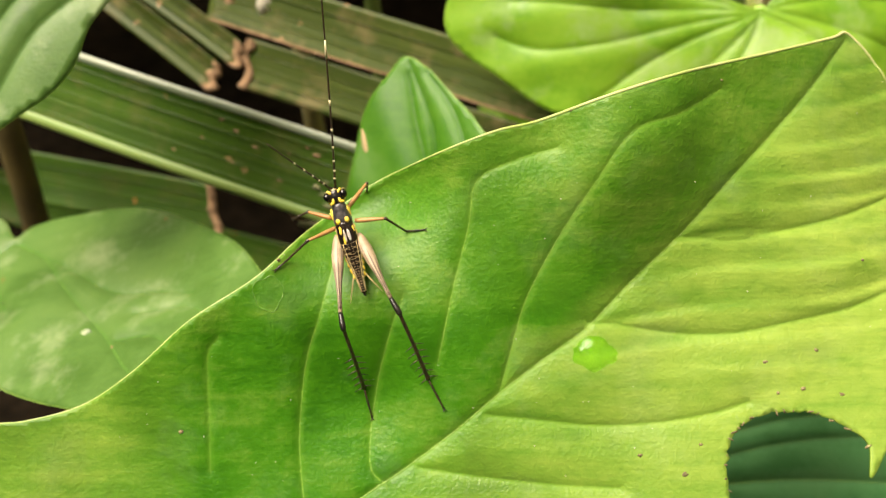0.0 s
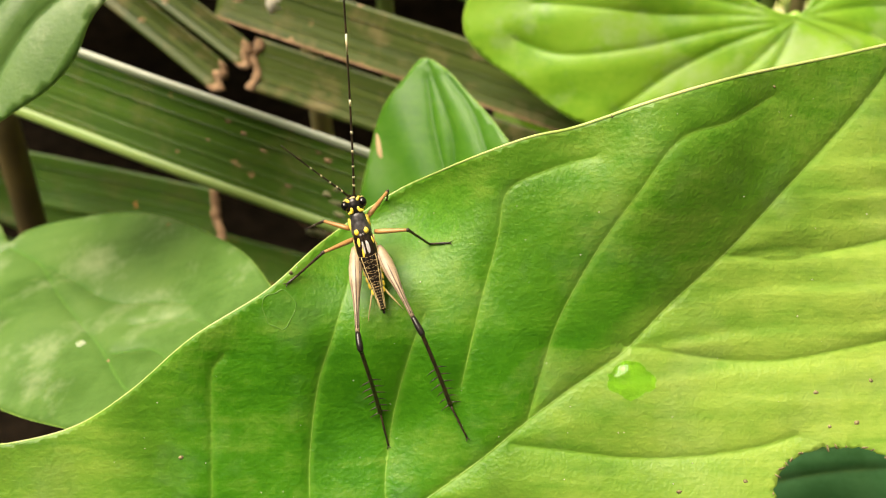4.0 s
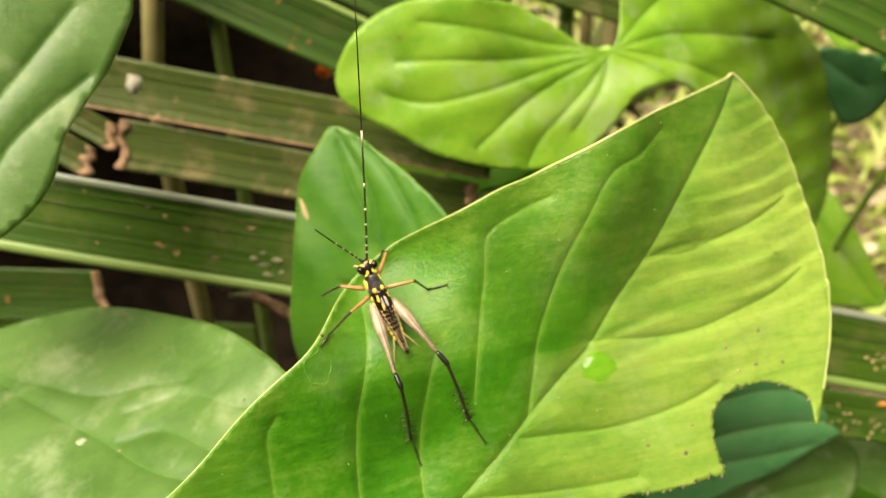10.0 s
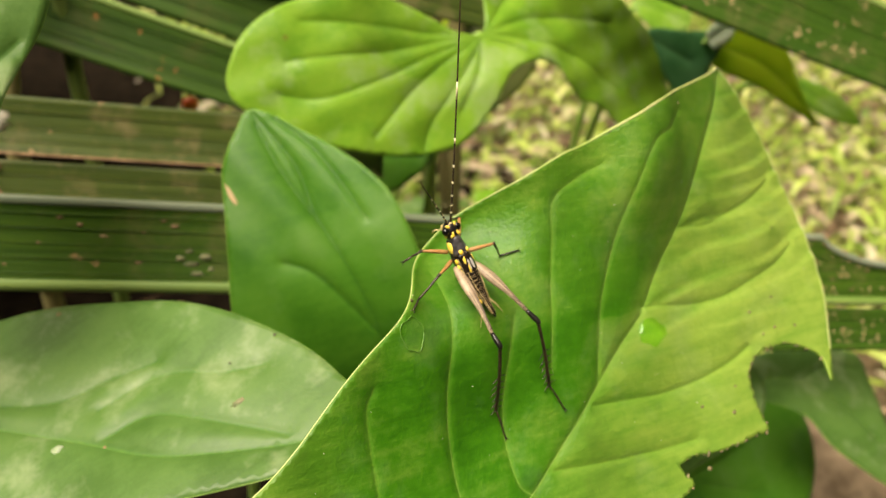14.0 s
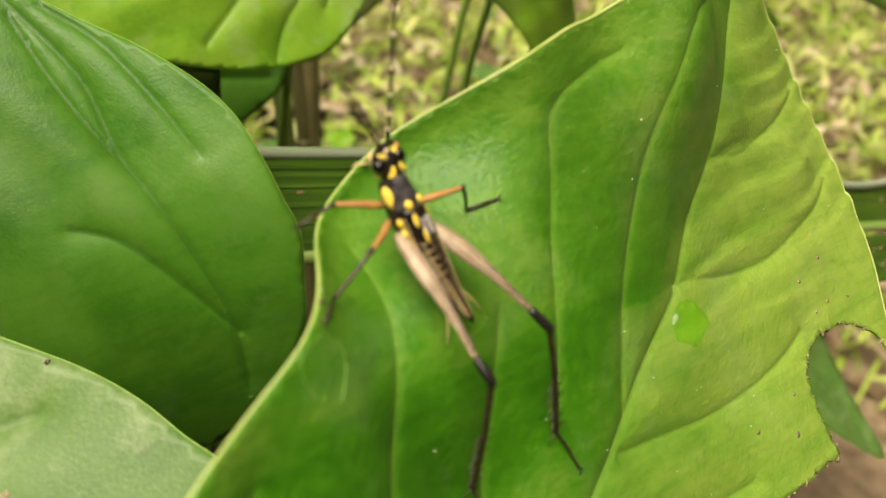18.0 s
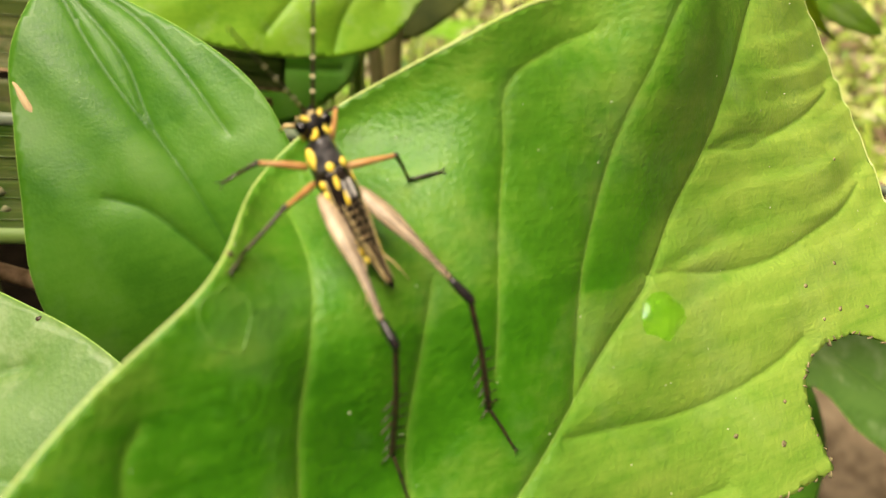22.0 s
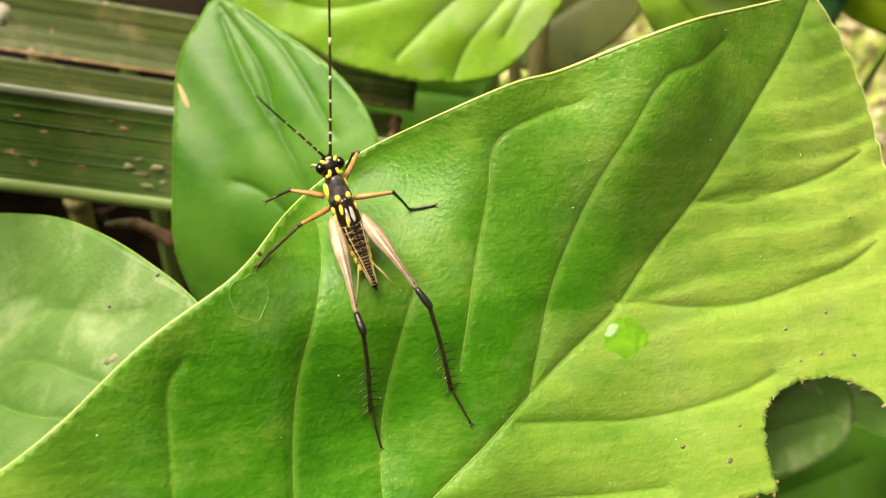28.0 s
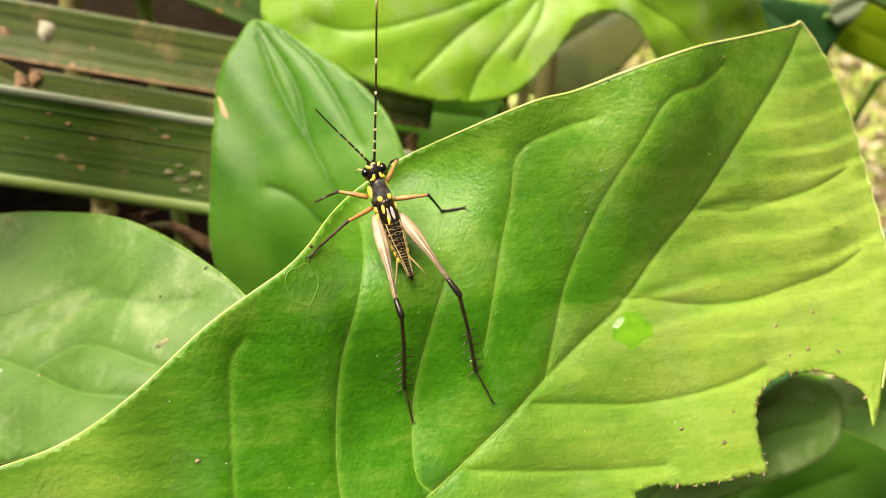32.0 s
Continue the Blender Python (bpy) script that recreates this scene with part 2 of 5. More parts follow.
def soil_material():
    """Dark soil under the palm, its deep shade put into the colour; pale trodden soil in the open."""
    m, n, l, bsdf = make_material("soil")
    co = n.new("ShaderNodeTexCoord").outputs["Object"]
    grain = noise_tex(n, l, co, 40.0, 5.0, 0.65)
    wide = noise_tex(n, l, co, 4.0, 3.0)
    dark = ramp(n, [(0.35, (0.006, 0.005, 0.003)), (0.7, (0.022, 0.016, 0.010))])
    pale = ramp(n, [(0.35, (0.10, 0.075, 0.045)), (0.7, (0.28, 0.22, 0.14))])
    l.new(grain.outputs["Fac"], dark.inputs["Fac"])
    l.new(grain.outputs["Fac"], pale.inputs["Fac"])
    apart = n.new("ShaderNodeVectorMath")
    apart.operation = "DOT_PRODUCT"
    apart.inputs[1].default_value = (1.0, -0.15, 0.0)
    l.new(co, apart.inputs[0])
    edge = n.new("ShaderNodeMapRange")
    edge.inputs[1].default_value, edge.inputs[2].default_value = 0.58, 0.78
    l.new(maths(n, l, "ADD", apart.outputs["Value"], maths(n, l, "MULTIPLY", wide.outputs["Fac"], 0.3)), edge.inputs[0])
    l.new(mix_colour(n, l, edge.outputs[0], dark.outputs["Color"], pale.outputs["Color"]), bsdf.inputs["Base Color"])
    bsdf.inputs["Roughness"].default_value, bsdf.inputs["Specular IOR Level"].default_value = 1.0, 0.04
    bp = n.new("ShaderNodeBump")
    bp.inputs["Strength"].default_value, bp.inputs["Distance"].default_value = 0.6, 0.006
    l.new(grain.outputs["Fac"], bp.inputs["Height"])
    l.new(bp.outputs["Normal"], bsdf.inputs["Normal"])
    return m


# ---------------------------------------------------------------- builders


def part(name, bm, material, parent, label="", smooth=True):
    """Links a bmesh as one mesh object under a thing or a part."""
    me = bpy.data.meshes.new(name)
    bm.normal_update()
    bm.to_mesh(me)
    bm.free()
    return mesh_part(name, me, material, parent, label, smooth)


def mesh_part(name, me, material, parent, label="", smooth=True):
    for mt in material if isinstance(material, (list, tuple)) else [material]:
        me.materials.append(mt)
    if smooth:
        me.shade_smooth()
    ob = new(name, me)
    ob.parent = parent
    if label:
        ob["label"] = label
    return ob


def thing(name, m, label, category, group=""):
    """An Empty at a pose that parents its parts."""
    ob = new(name)
    ob.empty_display_size = 0.01
    ob.matrix_world = m
    return tagged(ob, label, category, group)


def facing(o, n):
    """The pose of a flat thing at o whose face looks along n; its x axis lies as near the world's x as it can."""
    n = Vector(n).normalized()
    ex = (Vector((1, 0, 0)) - n * n.x).normalized()
    ey = n.cross(ex)
    m = Matrix((ex, ey, n)).transposed().to_4x4()
    m.translation = o
    return m


def curve_through(pts, step, closed=False):
    """A smooth line through points (Catmull-Rom), resampled at about step."""
    p = np.array(pts, float)
    k = len(p)
    idx = range(k if closed else k - 1)
    out = []
    for i in idx:
        if closed:
            a, b, c, d = p[i - 1], p[i], p[(i + 1) % k], p[(i + 2) % k]
        else:
            b, c = p[i], p[i + 1]
            a, d = (p[i - 1] if i else 2 * b - c), (p[i + 2] if i + 2 < k else 2 * c - b)
        for j in range(n := max(2, int(np.linalg.norm(c - b) / step))):
            t = j / n
            out.append(0.5 * (2 * b + (c - a) * t + (2 * a - 5 * b + 4 * c - d) * t * t + (3 * b - a - 3 * c + d) * t**3))
    if not closed:
        out.append(p[-1])
    return np.array(out)


def inside(px, py, poly):
    x1, y1 = poly[:, 0], poly[:, 1]
    x2, y2 = np.roll(x1, -1), np.roll(y1, -1)
    hit = np.zeros(px.shape, int)
    for a, b, c, d in zip(x1, y1, x2, y2):
        cross = (b > py) != (d > py)
        xs = a + (py - b) * (c - a) / (d - b if d != b else 1e-9)
        hit += cross & (px < xs)
    return hit % 2 == 1


def away(px, py, line):
    """Distance of points to a polyline."""
    best = np.full(px.shape, 1e9)
    for (ax, ay), (bx, by) in zip(line[:-1], line[1:]):
        dx, dy = bx - ax, by - ay
        t = np.clip(((px - ax) * dx + (py - ay) * dy) / (dx * dx + dy * dy + 1e-12), 0, 1)
        best = np.minimum(best, np.hypot(px - ax - t * dx, py - ay - t * dy))
    return best


def tube(points, radii, sides=6, cap=True):
    """A bmesh tube along points (n x 3, metres)."""
    bm = bmesh.new()
    pts = [Vector(p) for p in points]
    rings, up = [], None
    for i, p in enumerate(pts):
        d = (pts[min(i + 1, len(pts) - 1)] - pts[max(i - 1, 0)]).normalized()
        if up is None:
            up = d.orthogonal().normalized()
        up = (up - d * up.dot(d)).normalized()
        side = d.cross(up)
        r = radii[i] if hasattr(radii, "__len__") else radii
        rings.append([bm.verts.new(p + (up * math.cos(a) + side * math.sin(a)) * r) for a in [2 * math.pi * k / sides for k in range(sides)]])
    for a, b in zip(rings[:-1], rings[1:]):
        for k in range(sides):
            bm.faces.new((a[k], a[(k + 1) % sides], b[(k + 1) % sides], b[k]))
    if cap:
        bm.faces.new(rings[0][::-1])
        bm.faces.new(rings[-1])
    return bm


from mathutils.geometry import delaunay_2d_cdt


def leaf_blade(outline, step, height, veins, paleness=None, sharp=0.9):
    """A leaf blade as one mesh in metres: outline and veins in mm in the leaf's own plane, height(x, y) in mm."""
    poly = np.array(outline, float)
    lo, hi = poly.min(0) + step * 0.5, poly.max(0)
    gx, gy = np.meshgrid(np.arange(lo[0], hi[0], step), np.arange(lo[1], hi[1], step * 0.87))
    gx = gx + (np.arange(gx.shape[0]) % 2)[:, None] * step * 0.5
    gx, gy = gx.ravel(), gy.ravel()
    keep = inside(gx, gy, poly)
    gx, gy = gx[keep], gy[keep]
    k = len(poly)
    keep = away(gx, gy, np.vstack([poly, poly[:1]])) > step * 0.45
    sets, links, beside = [poly], [(i, (i + 1) % k) for i in range(k)], []
    count = k
    for line, _ in veins:
        keep &= away(gx, gy, line) > step * 0.75
        ln = line[inside(line[:, 0], line[:, 1], poly) & (away(line[:, 0], line[:, 1], np.vstack([poly, poly[:1]])) > step * 0.3)]
        sets.append(ln)
        links += [(count + i, count + i + 1) for i in range(len(ln) - 1)]
        count += len(ln)
        if len(ln) > 2:
            d = np.gradient(ln, axis=0)
            d = d / np.maximum(np.hypot(d[:, 0], d[:, 1]), 1e-6)[:, None]
            for off in (-0.42 * step, 0.42 * step):
                q = ln + np.stack([-d[:, 1], d[:, 0]], 1) * off
                ok = inside(q[:, 0], q[:, 1], poly) & (away(q[:, 0], q[:, 1], np.vstack([poly, poly[:1]])) > step * 0.3)
                for other, _ in veins:
                    ok &= away(q[:, 0], q[:, 1], other) > step * 0.3
                beside.append(q[ok])
    pts = np.vstack(sets + beside + [np.stack([gx[keep], gy[keep]], 1)])
    vs, _, fs, *_ = delaunay_2d_cdt([Vector(p) for p in pts], links, [], 1, 1e-5)
    xy = np.array([(v.x, v.y) for v in vs])
    z = height(xy[:, 0], xy[:, 1])
    me = bpy.data.meshes.new("blade")
    me.from_pydata(np.column_stack([xy, z]) / 1000, [], [f[:] for f in fs])
    near = np.zeros(len(xy))
    for line, width in veins:
        near = np.maximum(near, np.exp(-((away(xy[:, 0], xy[:, 1], line) / (sharp * width)) ** 2)))
    me.attributes.new("vein", "FLOAT", "POINT").data.foreach_set("value", near.astype(np.float32))
    yv = paleness(xy[:, 0], xy[:, 1]) if paleness else np.zeros(len(xy))
    me.attributes.new("paleness", "FLOAT", "POINT").data.foreach_set("value", yv.astype(np.float32))
    return me


def build_leaf(name, label, m, outline, veins, material, bend, step=1.2, vein_mat=None, rim=0.22, rim_mat=None, groove=0.2, puff=1.2, swell=3.2, paleness=None, ragged=None, group="", midrib=0.5, petiole=None, tubes=None, eaten=None):
    """leaf > blade (> one vein each), rim. veins: the first is the midrib; all in mm."""
    root = thing(name, m, label, "leaf", group)
    poly = curve_through(outline, step, True)
    if ragged is not None:
        poly = ragged(poly)
    lines = [curve_through(v, min(1.5, step)) for v in veins]
    widths = [0.5] + [0.4] * (len(lines) - 1)

    def height(x, y):
        z = bend(x, y)
        d = np.full(x.shape, 1e9)
        for i, ln in enumerate(lines):
            d = np.minimum(d, away(x, y, ln))
        return z + (puff(x, y) if callable(puff) else puff) * (1 - np.exp(-d / swell)) - groove * np.exp(-d / 0.5)

    blade = mesh_part("blade", leaf_blade(poly, step, height, list(zip(lines, widths)), paleness), material, root)
    so = blade.modifiers.new("thickness", "SOLIDIFY")
    so.thickness, so.offset = 0.00045, -1.0
    for i, ln in enumerate(lines):
        if tubes is not None and i not in tubes:
            continue
        w = (midrib if i == 0 else 0.055) * np.linspace(1.0, 0.4, len(ln))
        keep = inside(ln[:, 0], ln[:, 1], poly)
        if keep.sum() < 3:
            continue
        ln, w = ln[keep], w[keep]
        z = height(ln[:, 0], ln[:, 1]) - 0.45 * w
        part("midrib" if i == 0 else "vein", tube(np.column_stack([ln, z]) / 1000, w / 1000, 6), vein_mat or MAT_VEIN, blade)
    if rim:
        ring = np.vstack([poly, poly[:1]])
        if eaten:
            cut = [i for i, (x, y) in enumerate(ring) if eaten(x, y)]
            ring = np.vstack([ring[cut[-1] + 1:-1], ring[:cut[0]]])
        z = height(ring[:, 0], ring[:, 1]) - 0.2
        part("rim", tube(np.column_stack([ring, z]) / 1000, [rim(x) / 1000 for x, _ in ring] if callable(rim) else rim / 1000, 5, False), rim_mat or MAT_VEIN, root)
    if petiole:
        px, py = petiole
        top = Vector((px, py, float(height(np.array([px]), np.array([py]))[0]) - 1.0)) / 1000
        foot = m.inverted() @ Vector(((m @ top).x + 0.03, (m @ top).y + 0.10, 0.0))
        mid = m.inverted() @ ((m @ top) + Vector((0.004, 0.03, -0.06)))
        line = curve_through([top, mid, foot], 0.02)
        part("petiole", tube(line, np.linspace(0.0014, 0.004, len(line)), 8), MAT_VEIN, root, "smooth green leaf stalk")
    return root, height


# ---------------------------------------------------------------- ground
def build_ground():
    bm = bmesh.new()
    n = 70
    xs = np.sign(np.linspace(-1, 1, n)) * np.abs(np.linspace(-1, 1, n)) ** 3 * 60
    grid = [[bm.verts.new((x, y + 0.4, 0.012 * noise.noise(Vector((x * 6, y * 6, 0))) + 0.03 * noise.noise(Vector((x, y, 3))))) for x in xs] for y in xs]
    for j in range(n - 1):
        for i in range(n - 1):
            bm.faces.new((grid[j][i], grid[j][i + 1], grid[j + 1][i + 1], grid[j + 1][i]))
    me = bpy.data.meshes.new("ground")
    bm.to_mesh(me)
    bm.free()
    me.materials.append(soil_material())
    me.shade_smooth()
    return tagged(new("ground", me), "pale brown forest soil with leaf litter and low weeds", "ground", kind="structure")


build_ground()


def build_sky_blocker():
    """Unseen ring of undergrowth, added all round beyond the view to block low skylight."""
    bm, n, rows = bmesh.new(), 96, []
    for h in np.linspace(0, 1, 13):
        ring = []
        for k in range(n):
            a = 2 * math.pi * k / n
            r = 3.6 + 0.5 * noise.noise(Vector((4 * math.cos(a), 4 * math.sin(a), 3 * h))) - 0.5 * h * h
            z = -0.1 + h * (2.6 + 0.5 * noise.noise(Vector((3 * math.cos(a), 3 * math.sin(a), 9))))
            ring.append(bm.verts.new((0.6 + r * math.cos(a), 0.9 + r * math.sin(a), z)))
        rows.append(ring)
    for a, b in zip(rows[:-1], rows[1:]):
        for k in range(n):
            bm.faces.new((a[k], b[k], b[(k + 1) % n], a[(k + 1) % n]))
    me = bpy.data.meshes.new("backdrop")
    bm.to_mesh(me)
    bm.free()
    me.materials.append(plain_material("sky_blocker_green", (0.012, 0.03, 0.006), 0.8, (0.06, 0.12, 0.02), 9.0, bump_mm=30))
    return tagged(new("backdrop", me), "dark green ring added beyond the view to cut low skylight", "undergrowth", kind="structure")


build_sky_blocker()

# ---------------------------------------------------------------- the big leaf that the cricket sits on
BIG = Matrix(((0.9977, 0.0, 0.068, 0.012), (0.0528, 0.6301, -0.7747, 0.1045), (-0.0428, 0.7765, 0.6287, 0.5095), (0, 0, 0, 1)))
MIDRIB = [(-44, -46), (-34, -38), (-26.4, -32.1), (-18.4, -26.8), (-10.4, -20.7), (-2.4, -13.7), (5.5, -7.6), (13.5, -1.7), (19.5, 4.3), (29.5, 14.2), (38.8, 24.2), (50.8, 36.5), (62.0, 49.8)]
BIG_VEINS = [
    MIDRIB,
    [(-1.9, -13.2), (0, -5.6), (2.4, 3.4), (7.2, 13.3), (12.9, 23.1), (18.8, 32), (27.7, 35.4), (36, 40)],
    [(-36, -41), (-36.7, -32.2), (-37.4, -21.8), (-36.2, -8.5), (-33.6, 0.6), (-31.2, 9.5), (-30.5, 14)],
    [(-22, -30), (-24.9, -26), (-23.8, -13.6), (-21.3, -2.5), (-19, 4)],
    [(-12.9, -7.6), (-10.5, 4.5), (-7.7, 16.3), (-6.4, 24), (-0.2, 27.4), (7.1, 29.6)],
    [(-53.1, -27), (-53.1, -17.8), (-53, -6.5), (-51, -3)],
    [(13.5, -0.9), (19.5, -1.4), (29.7, -3), (40, -2.9), (50.5, -1), (61.4, 1.3), (71, 5)],
    [(-4.4, -17.2), (4.6, -18.2), (14.5, -19.2), (24.5, -18.7), (34.5, -17.2), (42, -15)],
    [(-16.4, -26.8), (-5.4, -28.2), (9.4, -29.6), (19, -30)],
    [(30.1, 14.2), (40.1, 13.7), (51, 15.6), (62.4, 18.2), (72, 22)],
]
BIG_EDGE = [
    (62.3, 51.2), (59, 50.2), (48, 47.3), (33.6, 43.7), (23.2, 40.7), (13.2, 37.4), (3.5, 34), (-4.2, 32.1), (-16.5, 27.3), (-25.1, 23.1), (-35.7, 15.4), (-44.1, 7.6),
    (-55.7, 0), (-66, -9.1), (-75.3, -15.3), (-85.2, -18), (-98, -20), (-106, -30), (-104, -48), (-90, -62), (-68, -68), (-50, -60), (-42, -46), (-34, -56), (-18, -64), (-2, -56), (6, -46),
    (8.7, -40.5), (11.5, -38.6), (13.6, -37.6), (11.9, -34.2), (14.6, -32.8), (22.1, -33.4), (30.4, -33.2), (35, -32.6), (37.6, -32.4), (37.2, -28), (37.9, -22.6), (39.9, -19.1), (45.3, -16.9),
    (52.3, -16.5), (58.6, -19), (62, -22), (61.6, -27.3), (65.4, -22.2), (69.2, -16), (73.4, -8.6), (76.4, -1.4), (78, 6.3), (78.3, 14.4), (77.6, 23.5), (76.4, 32), (72.6, 40.3), (67.6, 46.8),
]


def side_of_midrib(x, y):
    """Positive on the right half, in mm from the midrib's chord."""
    return ((x + 26.4) * 81.9 - (y + 32.1) * 88.4) / 120.5


# Where the blade swells or rolls back from its general curve: x, y, reach, height in mm.
BIG_SWELLS = [(18, 32, 11, 6.0), (-20, 25, 6, -8.2), (-31, 19, 7, -11.1), (-57, -2, 9, 1.5), (27, 6, 9, -2.0), (42, 28, 10, -0.8), (10, -16, 10, -0.8), (-36, -10, 9, -0.9), (5, 34, 7, -3.6), (-15, 5, 9, 0.6), (-18, 13, 8, -1.8), (-24, -16, 8, -2.7)]


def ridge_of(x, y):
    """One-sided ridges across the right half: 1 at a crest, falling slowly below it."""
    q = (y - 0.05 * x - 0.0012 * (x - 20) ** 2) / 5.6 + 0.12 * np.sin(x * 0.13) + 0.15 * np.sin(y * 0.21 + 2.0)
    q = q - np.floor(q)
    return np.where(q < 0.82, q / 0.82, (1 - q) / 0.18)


def big_paleness(x, y):
    """How pale the colour is: paler to the margin, tip and lower left lobe, deep green under each ridge beside the
    midrib; part pigment, part shading and sheen painted in.
    """
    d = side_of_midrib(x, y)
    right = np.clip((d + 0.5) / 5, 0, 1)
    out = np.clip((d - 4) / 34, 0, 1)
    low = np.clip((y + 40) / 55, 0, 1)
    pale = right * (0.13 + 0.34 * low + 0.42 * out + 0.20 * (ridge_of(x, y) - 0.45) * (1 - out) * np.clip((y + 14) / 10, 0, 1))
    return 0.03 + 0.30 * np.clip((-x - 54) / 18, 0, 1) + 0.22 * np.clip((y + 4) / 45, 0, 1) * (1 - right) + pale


def big_bend(x, y):
    u, v = np.clip(x, -75, 85) / 50, np.clip(y, -50, 55) / 50
    z = 0.51 + 1.17 * u + 3.05 * v - 1.34 * u * u - 6.32 * u * v + 5.43 * v * v - 3.1 * u * u * v - 0.5 * v**3
    s = side_of_midrib(x, y)
    for cx, cy, reach, high in BIG_SWELLS:
        z = z + high * np.exp(-((x - cx) ** 2 + (y - cy) ** 2) / (2 * reach * reach))
    wave = ridge_of(x, y) * np.clip((s - 2) / 9, 0, 1) * np.clip((y + 12) / 12, 0, 1)
    fan = np.sin(x * 0.42 + 0.05 * y) * np.clip((-s - 6) / 12, 0, 1)
    return z + 0.45 - 0.25 * np.clip((s + 2) / 4, 0, 1) + (0.46 + 0.2 * np.sin(x * 0.09 + y * 0.33)) * wave + 0.24 * fan + 0.25 * np.sin(x * 0.23 + 1.0) * np.sin(y * 0.19)


def big_ragged(p):
    """The eaten rim of the hole is ragged."""
    q = p.copy()
    for i, (x, y) in enumerate(p):
        if 7 < x < 60 and y < -15.5:
            q[i] += 0.75 * np.array([noise.noise(Vector((x * 1.1, y * 1.1, 0))), noise.noise(Vector((x * 1.1, y * 1.1, 7)))])
    return q


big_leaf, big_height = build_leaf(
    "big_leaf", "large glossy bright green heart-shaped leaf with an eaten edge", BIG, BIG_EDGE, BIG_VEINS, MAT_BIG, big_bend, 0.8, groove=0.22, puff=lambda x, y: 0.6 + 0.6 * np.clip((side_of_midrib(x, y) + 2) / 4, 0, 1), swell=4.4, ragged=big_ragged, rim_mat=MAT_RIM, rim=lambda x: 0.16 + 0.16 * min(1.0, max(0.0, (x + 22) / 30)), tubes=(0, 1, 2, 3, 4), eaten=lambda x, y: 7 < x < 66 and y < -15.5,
    paleness=big_paleness, midrib=0.14,
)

# ---------------------------------------------------------------- the other leaves of the plant


def cup(ax, ay, cx=0.0, cy=0.0, skew=0.0):
    return lambda x, y: ax * ((x - cx) / 30) ** 2 + ay * ((y - cy) / 30) ** 2 + skew * (x - cx) * (y - cy) / 900


build_leaf(
    "upright_leaf", "dark green pointed leaf with a brown scar on its edge", facing((-0.0075, 0.1744, 0.4847), (-0.341, -0.733, 0.589)),
    [(-3, 33), (-7, 29), (-14, 19), (-17, 6), (-20, -7), (-23, -20), (-23, -31), (-20, -42), (-13, -53), (0, -60), (14, -57), (18, -54), (23, -48), (27, -41), (29, -33), (31, -25), (30, -17), (29, -9), (27, 0), (23, 8), (16, 17), (9, 24), (3, 30)],
    [[(13, -50), (14, -36), (12, -23), (9, -10), (6, 2), (5, 15), (-2, 32)], [(8, -7), (3, 7), (0, 18), (-2, 29)], [(15, -39), (10, -30), (5, -21), (0, -14), (-6, -10)], [(19, -5), (15, 8), (10, 20), (3, 29)]],
    MAT_DARK, lambda x, y: -2.0 * (x / 30) ** 2 - 1.5 * (y / 30) ** 2 - 6.0 * (np.clip(-6 - y, 0, 60) / 30) ** 2 + 0.4 * np.cos((x + 0.45 * y) * 0.38) * np.clip((y + 30) / 30, 0, 1) + 6.0 * np.clip((x - 6) / 22, 0, 1) ** 1.5, 1.3, MAT_VEIN_DARK, 0.13, puff=0.9, swell=2.4, groove=0.35, tubes=(), midrib=0.14, petiole=(13, -52),
)
low_leaf, low_height = build_leaf(
    "low_leaf", "pale green heart-shaped leaf with waxy white spots", facing((-0.0508, 0.1317, 0.4834), (-0.312, -0.017, 0.95)),
    [(-71, 47), (-67, 50), (-59, 51.5), (-46, 50), (-32, 45), (-18, 37), (-5, 27), (4, 18), (12, 6), (17, -4), (20, -11), (22, -18), (23, -25), (24, -31), (21, -36), (13, -38), (4, -36), (-10, -30), (-24, -23), (-39, -16), (-52, -9), (-63, -2), (-76, 8), (-92, 20), (-100, 36), (-96, 52), (-86, 60), (-77, 55)],
    [[(-70, 45), (-57, 35), (-44, 19), (-28, 1), (-15, -15), (4, -28), (18, -35)], [(-69, 45), (-47, 28), (-30, 15), (-17, 12), (-7, 8)], [(-71, 45), (-75, 39), (-70, 30), (-58, 13)], [(-22, 6), (-10, 5), (-3, 1), (3, -5), (12, -10)], [(-24, -2), (-13, -4), (-2, -16), (8, -28)]],
    MAT_PALE, lambda x, y: 1.2 * np.sin(x * 0.09) * np.sin(y * 0.08 + 0.5), 1.6, MAT_VEIN_DARK, 0.13, midrib=0.14, petiole=(-71, 46),
)
